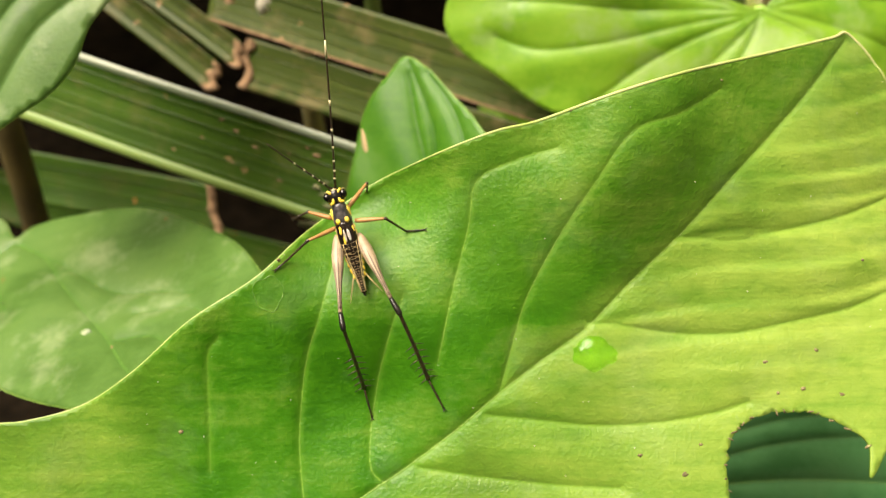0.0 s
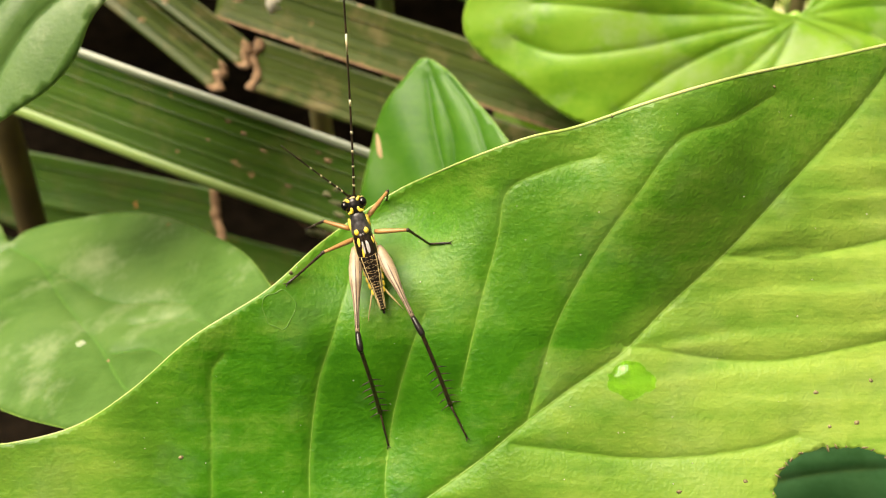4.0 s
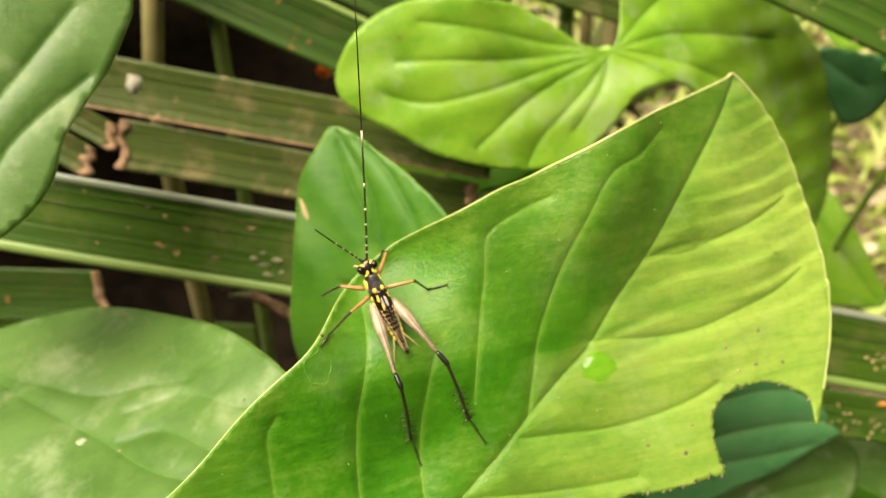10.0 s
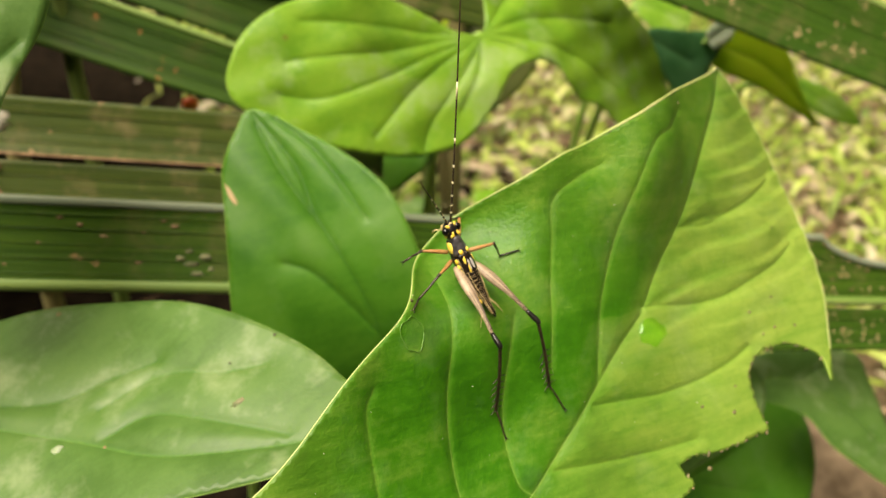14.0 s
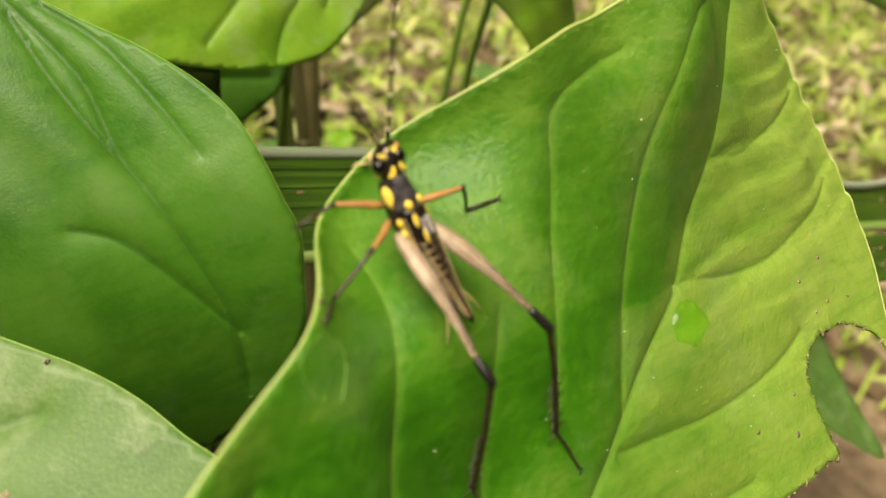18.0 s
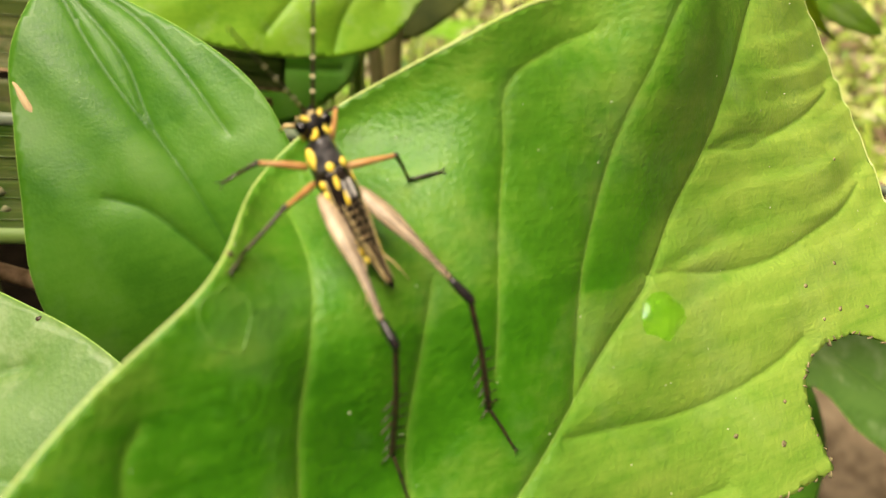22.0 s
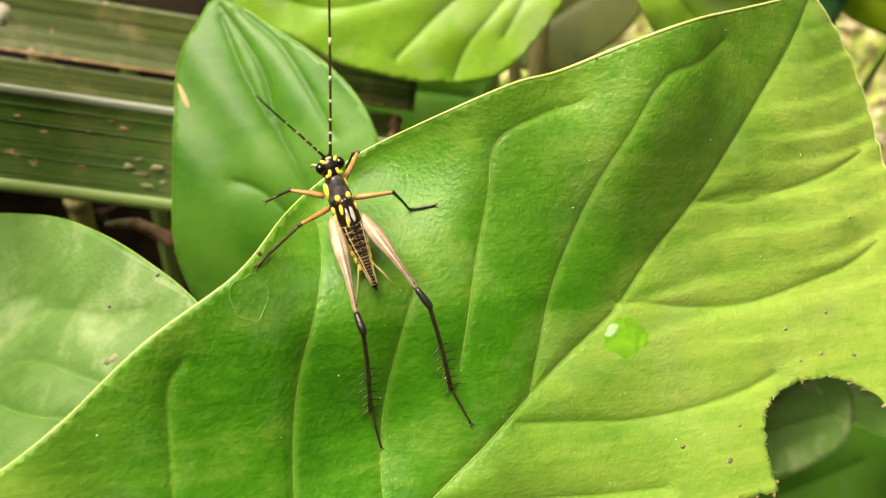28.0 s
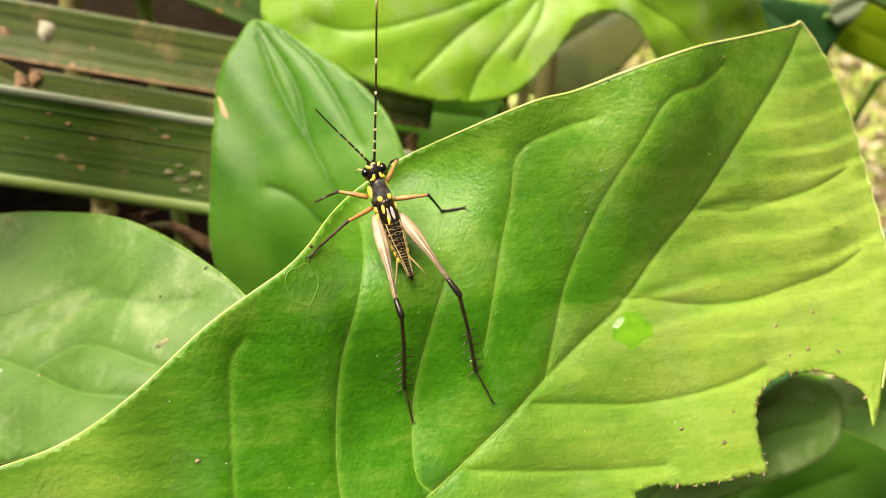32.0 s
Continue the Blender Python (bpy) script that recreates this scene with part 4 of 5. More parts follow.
# palm fronds added overhead, out of view, to shade what lies behind
def shade_frond(points, label, seed, reach=0.19):
    """shade_frond > rachis, each leaflet on both sides; points in metres from foot to tip."""
    rr = random.Random(seed)
    foot = Vector(points[0])
    root = thing("shade_frond", Matrix.Translation(foot), label, "palm frond", "palm fronds")
    line = curve_through([Vector(p) - foot for p in points], 0.02)
    part("rachis", tube(line, np.linspace(0.011, 0.003, len(line)), 8), MAT_STALK, root, "stout olive midrib")
    for k in range(int(len(line) * 0.28), len(line) - 1):
        for sg in (-1, 1):
            p, d = Vector(line[k]), (Vector(line[k + 1]) - Vector(line[k])).normalized()
            side = (d.cross(Vector((0, 0, 1))) * sg + d * 0.7).normalized()
            bm, prev, ln = bmesh.new(), None, reach * rr.uniform(0.85, 1.15)
            for i in range(9):
                q = i / 8
                c = p + side * ln * q + Vector((0, 0, -0.05 * q * q + 0.01 * q))
                w = d * (0.021 * math.sin(math.pi * (0.15 + 0.82 * q)))
                ring = [bm.verts.new(c - w + Vector((0, 0, 0.003))), bm.verts.new(c), bm.verts.new(c + w + Vector((0, 0, 0.003)))]
                if prev:
                    bm.faces.new((prev[0], prev[1], ring[1], ring[0]))
                    bm.faces.new((prev[1], prev[2], ring[2], ring[1]))
                prev = ring
            part("leaflet", bm, MAT_LEAFLET, root)


MAT_STALK = plain_material("olive_stalk", (0.16, 0.15, 0.05), 0.6, (0.24, 0.21, 0.08), 60.0)
shade_frond([(-0.72, 0.75, 0.0), (-0.68, 0.70, 0.5), (-0.52, 0.64, 0.78), (-0.30, 0.62, 0.84), (-0.12, 0.66, 0.78)], "green palm frond added out of view to shade the undergrowth", 90)
shade_frond([(-0.80, 0.60, 0.0), (-0.78, 0.58, 0.5), (-0.68, 0.56, 0.76), (-0.52, 0.56, 0.83), (-0.36, 0.58, 0.80)], "green palm frond added out of view to shade the undergrowth", 92, 0.12)
shade_frond([(-0.72, 1.15, 0.0), (-0.66, 1.10, 0.6), (-0.46, 1.02, 0.85), (-0.22, 0.96, 0.88), (-0.04, 1.00, 0.8)], "green palm frond added out of view to shade the undergrowth", 91)
shade_frond([(-1.20, 0.95, 0.0), (-1.10, 0.95, 0.5), (-0.86, 0.93, 0.78), (-0.50, 0.95, 0.80), (-0.18, 1.05, 0.70)], "green palm frond added out of view to shade the undergrowth", 93, 0.26)
shade_frond([(-1.15, 1.40, 0.0), (-1.05, 1.38, 0.5), (-0.80, 1.34, 0.72), (-0.40, 1.32, 0.72), (-0.05, 1.36, 0.60)], "green palm frond added out of view to shade the undergrowth", 94, 0.26)

# a dead twig lodged under the leaflet
twig = thing("dead_twig", pose(-0.0356, 0.1942, 0.453), "small dark dead twig with a pale broken tip", "twig")
part("stick", tube([(-0.006, 0.002, 0.000), (0.0, 0.0, 0.0005), (0.008, -0.004, -0.004), (0.02, -0.012, -0.010), (0.03, -0.012, -0.02)], [0.0008, 0.0016, 0.0019, 0.0014, 0.001], 8), MAT_DRY, twig)
part("tip", tube([(-0.0075, 0.0025, 0.0002), (-0.004, 0.0013, 0.0005), (-0.001, 0.0004, 0.0004)], [0.0007, 0.0012, 0.0015], 8), MAT_BLOTCH, twig, "pale broken tip")
for k in range(6):
    part("fibre", tube([(-0.006, 0.002, 0), (-0.006 - 0.001 * k, 0.002 + 0.0005 * k, 0.002 + 0.0006 * (k % 3)), (-0.009 + 0.0015 * k, 0.001, 0.004 + 0.0005 * k)], 0.00008, 4), MAT_DRY, twig)

# stalks behind
MAT_STALK_DARK = plain_material("brown_stalk", (0.05, 0.038, 0.008), 0.7, (0.09, 0.07, 0.016), 60.0)
MAT_STALK_GREEN = plain_material("green_stalk", (0.10, 0.16, 0.03), 0.55, (0.17, 0.24, 0.05), 60.0)
for i, (a, b, r, mt) in enumerate([((-0.150, 0.25, 0.47), (-0.155, 0.25, 0.30), 0.005, MAT_STALK_DARK), ((-0.035, 0.335, 0.56), (-0.03, 0.32, 0.50), 0.003, MAT_STALK_GREEN), ((0.10, 0.29, 0.56), (0.11, 0.27, 0.30), 0.003, MAT_STALK_GREEN), ((0.116, 0.31, 0.58), (0.128, 0.28, 0.28), 0.0025, MAT_STALK), ((0.09, 0.32, 0.60), (0.085, 0.30, 0.26), 0.003, MAT_STALK_GREEN), ((0.15, 0.33, 0.55), (0.14, 0.30, 0.25), 0.004, MAT_STALK), ((-0.024, 0.325, 0.525), (-0.056, 0.308, 0.470), 0.0038, MAT_STALK)]):
    a, b = Vector(a), Vector(b)
    foot = Vector((b.x + 0.02, b.y + 0.05, 0.0))
    st = thing("plant_stalk", Matrix.Translation(foot), "upright olive green plant stalk in the undergrowth", "stalk", "stalks")
    line = curve_through([a - foot, b - foot, Vector((0, 0, 0))], 0.02)
    part("stem", tube(line, np.linspace(r, r * 1.3, len(line)), 8), mt, st)
    for f in (0.35, 0.7):
        k = int(f * (len(line) - 2))
        p, q = Vector(line[k]), Vector(line[k + 1])
        d = (q - p).normalized() * r
        rr = r * (1 + 0.3 * f)
        part("node", tube([p - d * 0.8, p - d * 0.3, p + d * 0.3, p + d * 0.8], [rr * 1.02, rr * 1.22, rr * 1.2, rr * 1.02], 8), mt, st)

# ---------------------------------------------------------------- smaller leaves round about


def small_leaf(name, label, pts, material, n, midline, bendy=1.5, petiole=None):
    """A leaf from world corners near one plane."""
    pts = [Vector(p) for p in pts]
    o = sum(pts, Vector()) / len(pts)
    m = facing(o, n)
    loc = [((m.inverted() @ p).x * 1000, (m.inverted() @ p).y * 1000) for p in pts]
    mid = [((m.inverted() @ Vector(p)).x * 1000, (m.inverted() @ Vector(p)).y * 1000) for p in midline]
    return build_leaf(name, label, m, loc, [mid], material, cup(-bendy, -bendy), 2.0, MAT_VEIN_DARK, 0.13, midrib=0.14, petiole=petiole or mid[0])


SIDE = (-0.258, -0.89, 0.377)
small_leaf("shade_leaf", "dark green leaf under the overhanging palm leaflet", [(0.187, 0.236, 0.493), (0.205, 0.231, 0.492), (0.224, 0.224, 0.490), (0.216, 0.222, 0.480), (0.210, 0.220, 0.472), (0.199, 0.222, 0.467), (0.191, 0.228, 0.477)], MAT_BLUE, SIDE, [(0.188, 0.234, 0.490), (0.205, 0.226, 0.480)])
small_leaf("curled_leaf", "pale curled leaf tip turned over in the light", [(0.211, 0.225, 0.493), (0.217, 0.224, 0.497), (0.226, 0.222, 0.497), (0.222, 0.220, 0.490), (0.215, 0.221, 0.486), (0.212, 0.222, 0.487)], MAT_CURL, SIDE, [(0.212, 0.224, 0.489), (0.225, 0.221, 0.496)])
small_leaf("lit_leaf", "light green leaf half hidden behind the dark one", [(0.205, 0.264, 0.495), (0.215, 0.263, 0.501), (0.229, 0.260, 0.502), (0.232, 0.254, 0.490), (0.227, 0.251, 0.481), (0.213, 0.254, 0.479)], MAT_BACK, (-0.2, -0.6, 0.75), [(0.210, 0.262, 0.497), (0.230, 0.253, 0.484)])
small_leaf("yellow_leaf", "yellowish green drooping leaf in the light", [(0.222, 0.226, 0.494), (0.239, 0.222, 0.491), (0.254, 0.214, 0.483), (0.260, 0.207, 0.468), (0.267, 0.199, 0.455), (0.274, 0.194, 0.447), (0.254, 0.204, 0.458), (0.238, 0.213, 0.468), (0.218, 0.223, 0.478)], MAT_BACKLIT_YELLOW, SIDE, [(0.222, 0.224, 0.486), (0.245, 0.212, 0.475), (0.272, 0.195, 0.449)])
small_leaf("folded_leaf", "green drooping leaf half folded beside the yellowish one", [(0.256, 0.215, 0.481), (0.265, 0.209, 0.473), (0.278, 0.201, 0.463), (0.285, 0.195, 0.453), (0.288, 0.190, 0.443), (0.276, 0.195, 0.447), (0.267, 0.201, 0.455), (0.259, 0.209, 0.468)], MAT_BACK, (-0.4, -0.55, 0.73), [(0.257, 0.213, 0.478), (0.272, 0.201, 0.460), (0.286, 0.191, 0.445)])
small_leaf("hidden_leaf", "light green leaf mostly hidden behind the big one", [(0.257, 0.29, 0.375), (0.267, 0.286, 0.382), (0.274, 0.278, 0.382), (0.28, 0.263, 0.372), (0.285, 0.246, 0.358), (0.289, 0.229, 0.343), (0.272, 0.239, 0.334), (0.256, 0.254, 0.332), (0.253, 0.276, 0.354)], MAT_BACK, (-0.25, -0.65, 0.72), [(0.262, 0.287, 0.377), (0.271, 0.262, 0.36), (0.285, 0.233, 0.343)])
small_leaf("gap_leaf", "light green leaf in the gap behind", [(0.012, 0.268, 0.462), (0.03, 0.262, 0.458), (0.045, 0.256, 0.447), (0.045, 0.251, 0.432), (0.029, 0.252, 0.425), (0.016, 0.259, 0.44)], MAT_BACK, SIDE, [(0.014, 0.266, 0.458), (0.036, 0.254, 0.432)])
small_leaf("shaded_leaf", "dark bluish green leaf in the shade behind", [(0.040, 0.272, 0.460), (0.06, 0.267, 0.466), (0.088, 0.258, 0.460), (0.09, 0.254, 0.445), (0.066, 0.257, 0.432), (0.048, 0.261, 0.436)], MAT_DARK, SIDE, [(0.044, 0.268, 0.452), (0.086, 0.256, 0.447)])
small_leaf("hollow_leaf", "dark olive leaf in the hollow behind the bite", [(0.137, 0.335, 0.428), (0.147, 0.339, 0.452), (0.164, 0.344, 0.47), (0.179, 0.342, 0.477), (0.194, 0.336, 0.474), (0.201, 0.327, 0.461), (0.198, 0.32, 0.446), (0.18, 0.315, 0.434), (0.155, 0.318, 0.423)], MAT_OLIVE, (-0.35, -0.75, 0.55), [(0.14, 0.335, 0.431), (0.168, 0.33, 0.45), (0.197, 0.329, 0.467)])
small_leaf("bitten_leaf", "pale green leaf tip with a bitten end", [(0.031, 0.225, 0.534), (0.033, 0.227, 0.540), (0.037, 0.231, 0.548), (0.043, 0.233, 0.556), (0.047, 0.229, 0.548), (0.0425, 0.223, 0.540), (0.039, 0.2205, 0.5345), (0.0365, 0.221, 0.532), (0.0345, 0.223, 0.535), (0.0325, 0.2235, 0.5325)], MAT_PALE, (-0.35, -0.75, 0.5), [(0.043, 0.231, 0.552), (0.035, 0.223, 0.534)], 0.2)
small_leaf("bright_leaf", "bright yellow-green leaf lit in the gap", [(0.145, 0.36, 0.486), (0.163, 0.353, 0.486), (0.172, 0.342, 0.472), (0.160, 0.342, 0.462), (0.146, 0.352, 0.466)], MAT_BACKLIT_YELLOW, (-0.3, -0.5, 0.8), [(0.15, 0.357, 0.482), (0.166, 0.344, 0.468)])
berry = thing("berry", Matrix.Translation((0.011, 0.313, 0.462)), "small orange-red berry hanging in the shade", "berry")
bm = bmesh.new()
bmesh.ops.create_uvsphere(bm, u_segments=14, v_segments=9, radius=0.0034)
part("fruit", bm, plain_material("orange_red_skin", (0.75, 0.10, 0.01), 0.3, (0.85, 0.20, 0.02), 200.0), berry)
part("stem", tube([(0, 0, 0.003), (0.002, 0.004, 0.02), (0.0, 0.012, 0.06)], 0.0006, 6), MAT_STALK_DARK, berry)
for k in range(14):
    x, y, z = rnd.uniform(0.30, 0.95), rnd.uniform(0.42, 1.0), rnd.uniform(0.03, 0.16)
    a, sz = rnd.uniform(0, 6.3), rnd.uniform(0.015, 0.035)
    pts = [(x + sz * math.cos(a + q) * (2.0 if j % 3 == 0 else 0.7), y + sz * math.sin(a + q) * 0.6, z + 0.3 * sz * math.sin(a + 2 * q)) for j, q in enumerate([i * math.pi / 3 for i in range(6)])]
    small_leaf("weed_leaf", "bright green weed leaf near the ground", pts, MAT_BACK if k % 2 else MAT_PALE, (0.0, -0.3, 0.95), [pts[0], pts[3]])

# ---------------------------------------------------------------- litter on the ground


def build_litter(name, label, count, material, area, length, width, lift, seed, upright=0.0):
    rr = np.random.RandomState(seed)
    verts, faces = [], []
    cx, cy, hx, hy = 0.5 * (area[0] + area[1]), 0.5 * (area[2] + area[3]), 0.5 * (area[1] - area[0]), 0.5 * (area[3] - area[2])
    for _ in range(count):
        x, y = rr.uniform(area[0], area[1]), rr.uniform(area[2], area[3])
        if ((x - cx) / hx) ** 2 + ((y - cy) / hy) ** 2 > rr.uniform(0.6, 1.1) or math.hypot(x + 0.35, y - 0.45) < rr.uniform(0.48, 0.62) or math.hypot(x - 0.15, y - 0.2) < rr.uniform(0.48, 0.6) or (y > 0.2 and x < 0.24 + 0.1 * y + rr.uniform(-0.05, 0.08) * (1 + y)):
            continue
        a, ln, w = rr.uniform(0, 2 * np.pi), rr.uniform(0.4, 1) * length, rr.uniform(0.4, 1) * width
        d = np.array([np.cos(a), np.sin(a), 0])
        sd = np.array([-np.sin(a), np.cos(a), rr.uniform(-0.5, 0.5)])
        z0 = rr.uniform(0, lift)
        rise = rr.uniform(0.2, 1.0) * upright
        k = len(verts)
        for j in range(4):
            t = j / 3
            c = np.array([x, y, z0 + 0.01]) + d * ln * (t - 0.5) * (1 - 0.6 * upright) + np.array([0, 0, ln * rise * (t - 0.35 * t * t) + 0.15 * ln * np.sin(np.pi * t)])
            h = w * (0.35 + 0.65 * np.sin(np.pi * (0.15 + 0.8 * t)))
            verts += [c - sd * h / 2, c + sd * h / 2]
        faces += [(k + 2 * j, k + 2 * j + 1, k + 2 * j + 3, k + 2 * j + 2) for j in range(3)]
    me = bpy.data.meshes.new(name)
    me.from_pydata(verts, [], faces)
    me.materials.append(material)
    me.shade_smooth()
    return tagged(new(name, me), label, "litter", kind="stuff")


def island_material(name, stops, rough=0.7, through=0.4):
    m, n, l, bsdf = make_material(name)
    geo = n.new("ShaderNodeNewGeometry")
    r = ramp(n, stops)
    r.color_ramp.interpolation = "LINEAR"
    l.new(geo.outputs["Random Per Island"], r.inputs["Fac"])
    co = n.new("ShaderNodeTexCoord").outputs["Object"]
    no = noise_tex(n, l, co, 120.0)
    col = mix_colour(n, l, 0.35, r.outputs["Color"], mix_colour(n, l, no.outputs["Fac"], (0.02, 0.015, 0.01), (0.6, 0.55, 0.4)), "OVERLAY")
    l.new(col, bsdf.inputs["Base Color"])
    bsdf.inputs["Roughness"].default_value = rough
    tr = n.new("ShaderNodeBsdfTranslucent")
    l.new(col, tr.inputs["Color"])
    mx = n.new("ShaderNodeMixShader")
    mx.inputs[0].default_value = through
    l.new(bsdf.outputs[0], mx.inputs[1])
    l.new(tr.outputs[0], mx.inputs[2])
    l.new(mx.outputs[0], n["Material Output"].inputs["Surface"])
    return m


MAT_LITTER = island_material("dry_litter", [(0.0, (0.10, 0.065, 0.035)), (0.25, (0.30, 0.22, 0.13)), (0.5, (0.56, 0.48, 0.34)), (0.8, (0.80, 0.75, 0.60)), (0.9, (0.42, 0.52, 0.14)), (1.0, (0.36, 0.46, 0.10))])
MAT_GRASS = island_material("weed_grass", [(0.0, (0.14, 0.25, 0.025)), (0.4, (0.34, 0.50, 0.06)), (0.75, (0.56, 0.68, 0.15)), (1.0, (0.76, 0.76, 0.42))], 0.5, 0.4)
build_litter("leaf_litter", "pale dry leaf litter on the forest floor", 12000, MAT_LITTER, (-0.3, 2.5, -0.3, 2.5), 0.06, 0.016, 0.03, 5)
build_litter("weeds", "thin green grass and weeds on the forest floor", 17000, MAT_GRASS, (-0.3, 2.7, -0.1, 2.9), 0.13, 0.010, 0.01, 6, 0.6)

# ---------------------------------------------------------------- the cricket, in mm in the big leaf's space
MAT_BLACK = plain_material("black_shell", (0.006, 0.005, 0.005), 0.28, (0.020, 0.017, 0.016), 900.0, bump_mm=0.02)
MAT_GREY = plain_material("grey_black_shell", (0.010, 0.009, 0.010), 0.3, (0.085, 0.08, 0.08), 1500.0, bump_mm=0.08, spec=0.6)
MAT_WING_HIGHLIGHT = plain_material("painted_wing_highlight", (0.30, 0.28, 0.26), 0.22, (0.66, 0.64, 0.60), 1200.0, bump_mm=0.03, spec=0.9)
MAT_EYE = plain_material("black_eye", (0.004, 0.004, 0.004), 0.08, (0.006, 0.005, 0.005), 900.0, bump_mm=0.0)
MAT_YELLOW = plain_material("yellow_mark", (0.78, 0.56, 0.03), 0.4, (0.88, 0.70, 0.12), 800.0, bump_mm=0.02)
MAT_CREAM = plain_material("cream_vein", (0.52, 0.40, 0.16), 0.5, (0.62, 0.50, 0.25), 800.0, bump_mm=0.0)
MAT_WING_NET = plain_material("wing_net", (0.30, 0.22, 0.09), 0.5, (0.45, 0.34, 0.16), 800.0, bump_mm=0.0)
MAT_WING = plain_material("brown_black_wing", (0.006, 0.004, 0.003), 0.24, (0.026, 0.018, 0.011), 900.0, bump_mm=0.06, spec=0.5)
MAT_ORANGE = plain_material("orange_leg", (0.32, 0.155, 0.045), 0.42, (0.46, 0.26, 0.09), 700.0, bump_mm=0.02)
MAT_TAN = plain_material("tan_femur", (0.24, 0.18, 0.11), 0.45, (0.40, 0.32, 0.215), 500.0, bump_mm=0.04)
MAT_FEMUR_LINE = plain_material("femur_stripe", (0.05, 0.035, 0.025), 0.5, (0.12, 0.08, 0.05), 900.0, bump_mm=0.0)
MAT_SHIN = plain_material("dark_brown_shin", (0.010, 0.008, 0.007), 0.38, (0.06, 0.035, 0.02), 1500.0, bump_mm=0.04)
MAT_PALE_BAND = plain_material("pale_band", (0.70, 0.62, 0.36), 0.5, (0.8, 0.74, 0.5), 800.0, bump_mm=0.0)

PERCH = Vector((-28.0, 12.0, -5.5))
CRICKET = BIG @ Matrix.Translation(PERCH / 1000)
cricket = thing("cricket", CRICKET, "black and yellow long-legged cricket perched on the big leaf", "cricket")


def c_at(p):
    """From mm in the big leaf's space to metres in the cricket's."""
    return (Vector(p) - PERCH) / 1000


def loft(path, wide, high, side, sides=14, power=1.0):
    """A closed body along a path (mm, big leaf's space) with oval sections; side: the way of the width."""
    bm = bmesh.new()
    pts = [c_at(p) for p in path]
    rings = []
    for i, p in enumerate(pts):
        d = (pts[min(i + 1, len(pts) - 1)] - pts[max(i - 1, 0)]).normalized()
        sd = (Vector(side) - d * Vector(side).dot(d)).normalized()
        up = d.cross(sd)
        rings.append([bm.verts.new(p + sd * math.cos(a) * wide[i] / 1000 + up * math.sin(a) * high[i] / 1000) for a in [2 * math.pi * k / sides for k in range(sides)]])
    for a, b in zip(rings[:-1], rings[1:]):
        for k in range(sides):
            bm.faces.new((a[k], a[(k + 1) % sides], b[(k + 1) % sides], b[k]))
    bm.faces.new(rings[0][::-1])
    bm.faces.new(rings[-1])
    bmesh.ops.recalc_face_normals(bm, faces=bm.faces)
    return bm


NOSE, AHEAD, RIGHT, UP = Vector((-31.0, 23.0, 0.5)), Vector((0.283, -0.958, 0.012)), Vector((0.958, 0.283, 0.0)), Vector((0, 0, 1))


def on_body(s, r, h=0.0):
    return NOSE + AHEAD * s + RIGHT * r + UP * h


def body(s_list, wide, high, lift=0.0, n=18, sides=16):
    s = np.linspace(s_list[0], s_list[-1], n)
    w, h = np.interp(s, s_list, wide), np.interp(s, s_list, high)
    lf = np.interp(s, s_list, lift) if hasattr(lift, "__len__") else np.full(n, lift)
    return loft([on_body(a, 0, b) for a, b in zip(s, lf)], w, h, RIGHT, sides)


def spot(at, ru, rv, h, material, parent, label="", name="yellow_mark", turn=0.0, tilt=0.0):
    """A low oval boss: u along the body, v across it."""
    bm = bmesh.new()
    bmesh.ops.create_uvsphere(bm, u_segments=10, v_segments=6, radius=1.0)
    nrm = (UP * math.cos(tilt) + RIGHT * math.sin(tilt)).normalized()
    v = nrm.cross(AHEAD).normalized()
    u = v.cross(nrm)
    u2, v2 = u * math.cos(turn) + v * math.sin(turn), v * math.cos(turn) - u * math.sin(turn)
    c = c_at(at)
    for vert in bm.verts:
        q = vert.co.copy()
        vert.co = c + (u2 * q.x * ru + v2 * q.y * rv + nrm * q.z * h) / 1000
    return part(name, bm, material, parent, label)


head = part("head", body([0.1, 0.4, 1.0, 1.8, 2.6, 3.2], [0.35, 0.9, 1.3, 1.42, 1.3, 1.0], [0.4, 0.95, 1.3, 1.4, 1.25, 1.0], 0.0), MAT_BLACK, cricket, "black head with yellow marks")
for sg in (-1, 1):
    spot(on_body(1.55, 1.35 * sg, 0.45), 0.86, 0.72, 0.80, MAT_EYE, head, "glossy black compound eye", "compound_eye", 0.0, 0.6 * sg)
    spot(on_body(2.45, 0.55 * sg, 1.12), 0.62, 0.26, 0.22, MAT_YELLOW, head, "", turn=0.25 * sg)
    spot(on_body(2.75, 0.85 * sg, 1.0), 0.24, 0.46, 0.22, MAT_YELLOW, head, "", turn=-0.3 * sg)
    spot(on_body(0.85, 0.85 * sg, 0.92), 0.28, 0.55, 0.22, MAT_YELLOW, head, "", turn=0.75 * sg, tilt=0.4 * sg)
    spot(on_body(2.2, 1.25 * sg, -0.2), 0.55, 0.4, 0.3, MAT_YELLOW, head, "", tilt=1.3 * sg)
    spot(on_body(0.25, 0.42 * sg, 0.45), 0.42, 0.34, 0.38, MAT_BLACK, head, "", "antenna_socket")
spot(on_body(0.55, 0.0, 0.92), 0.22, 0.5, 0.2, MAT_CREAM, head, "")
part("mouthparts", body([0.3, 1.0, 1.9], [0.3, 0.55, 0.4], [0.4, 0.7, 0.5], -1.5, 8, 10), MAT_CREAM, head, "pale mouthparts")
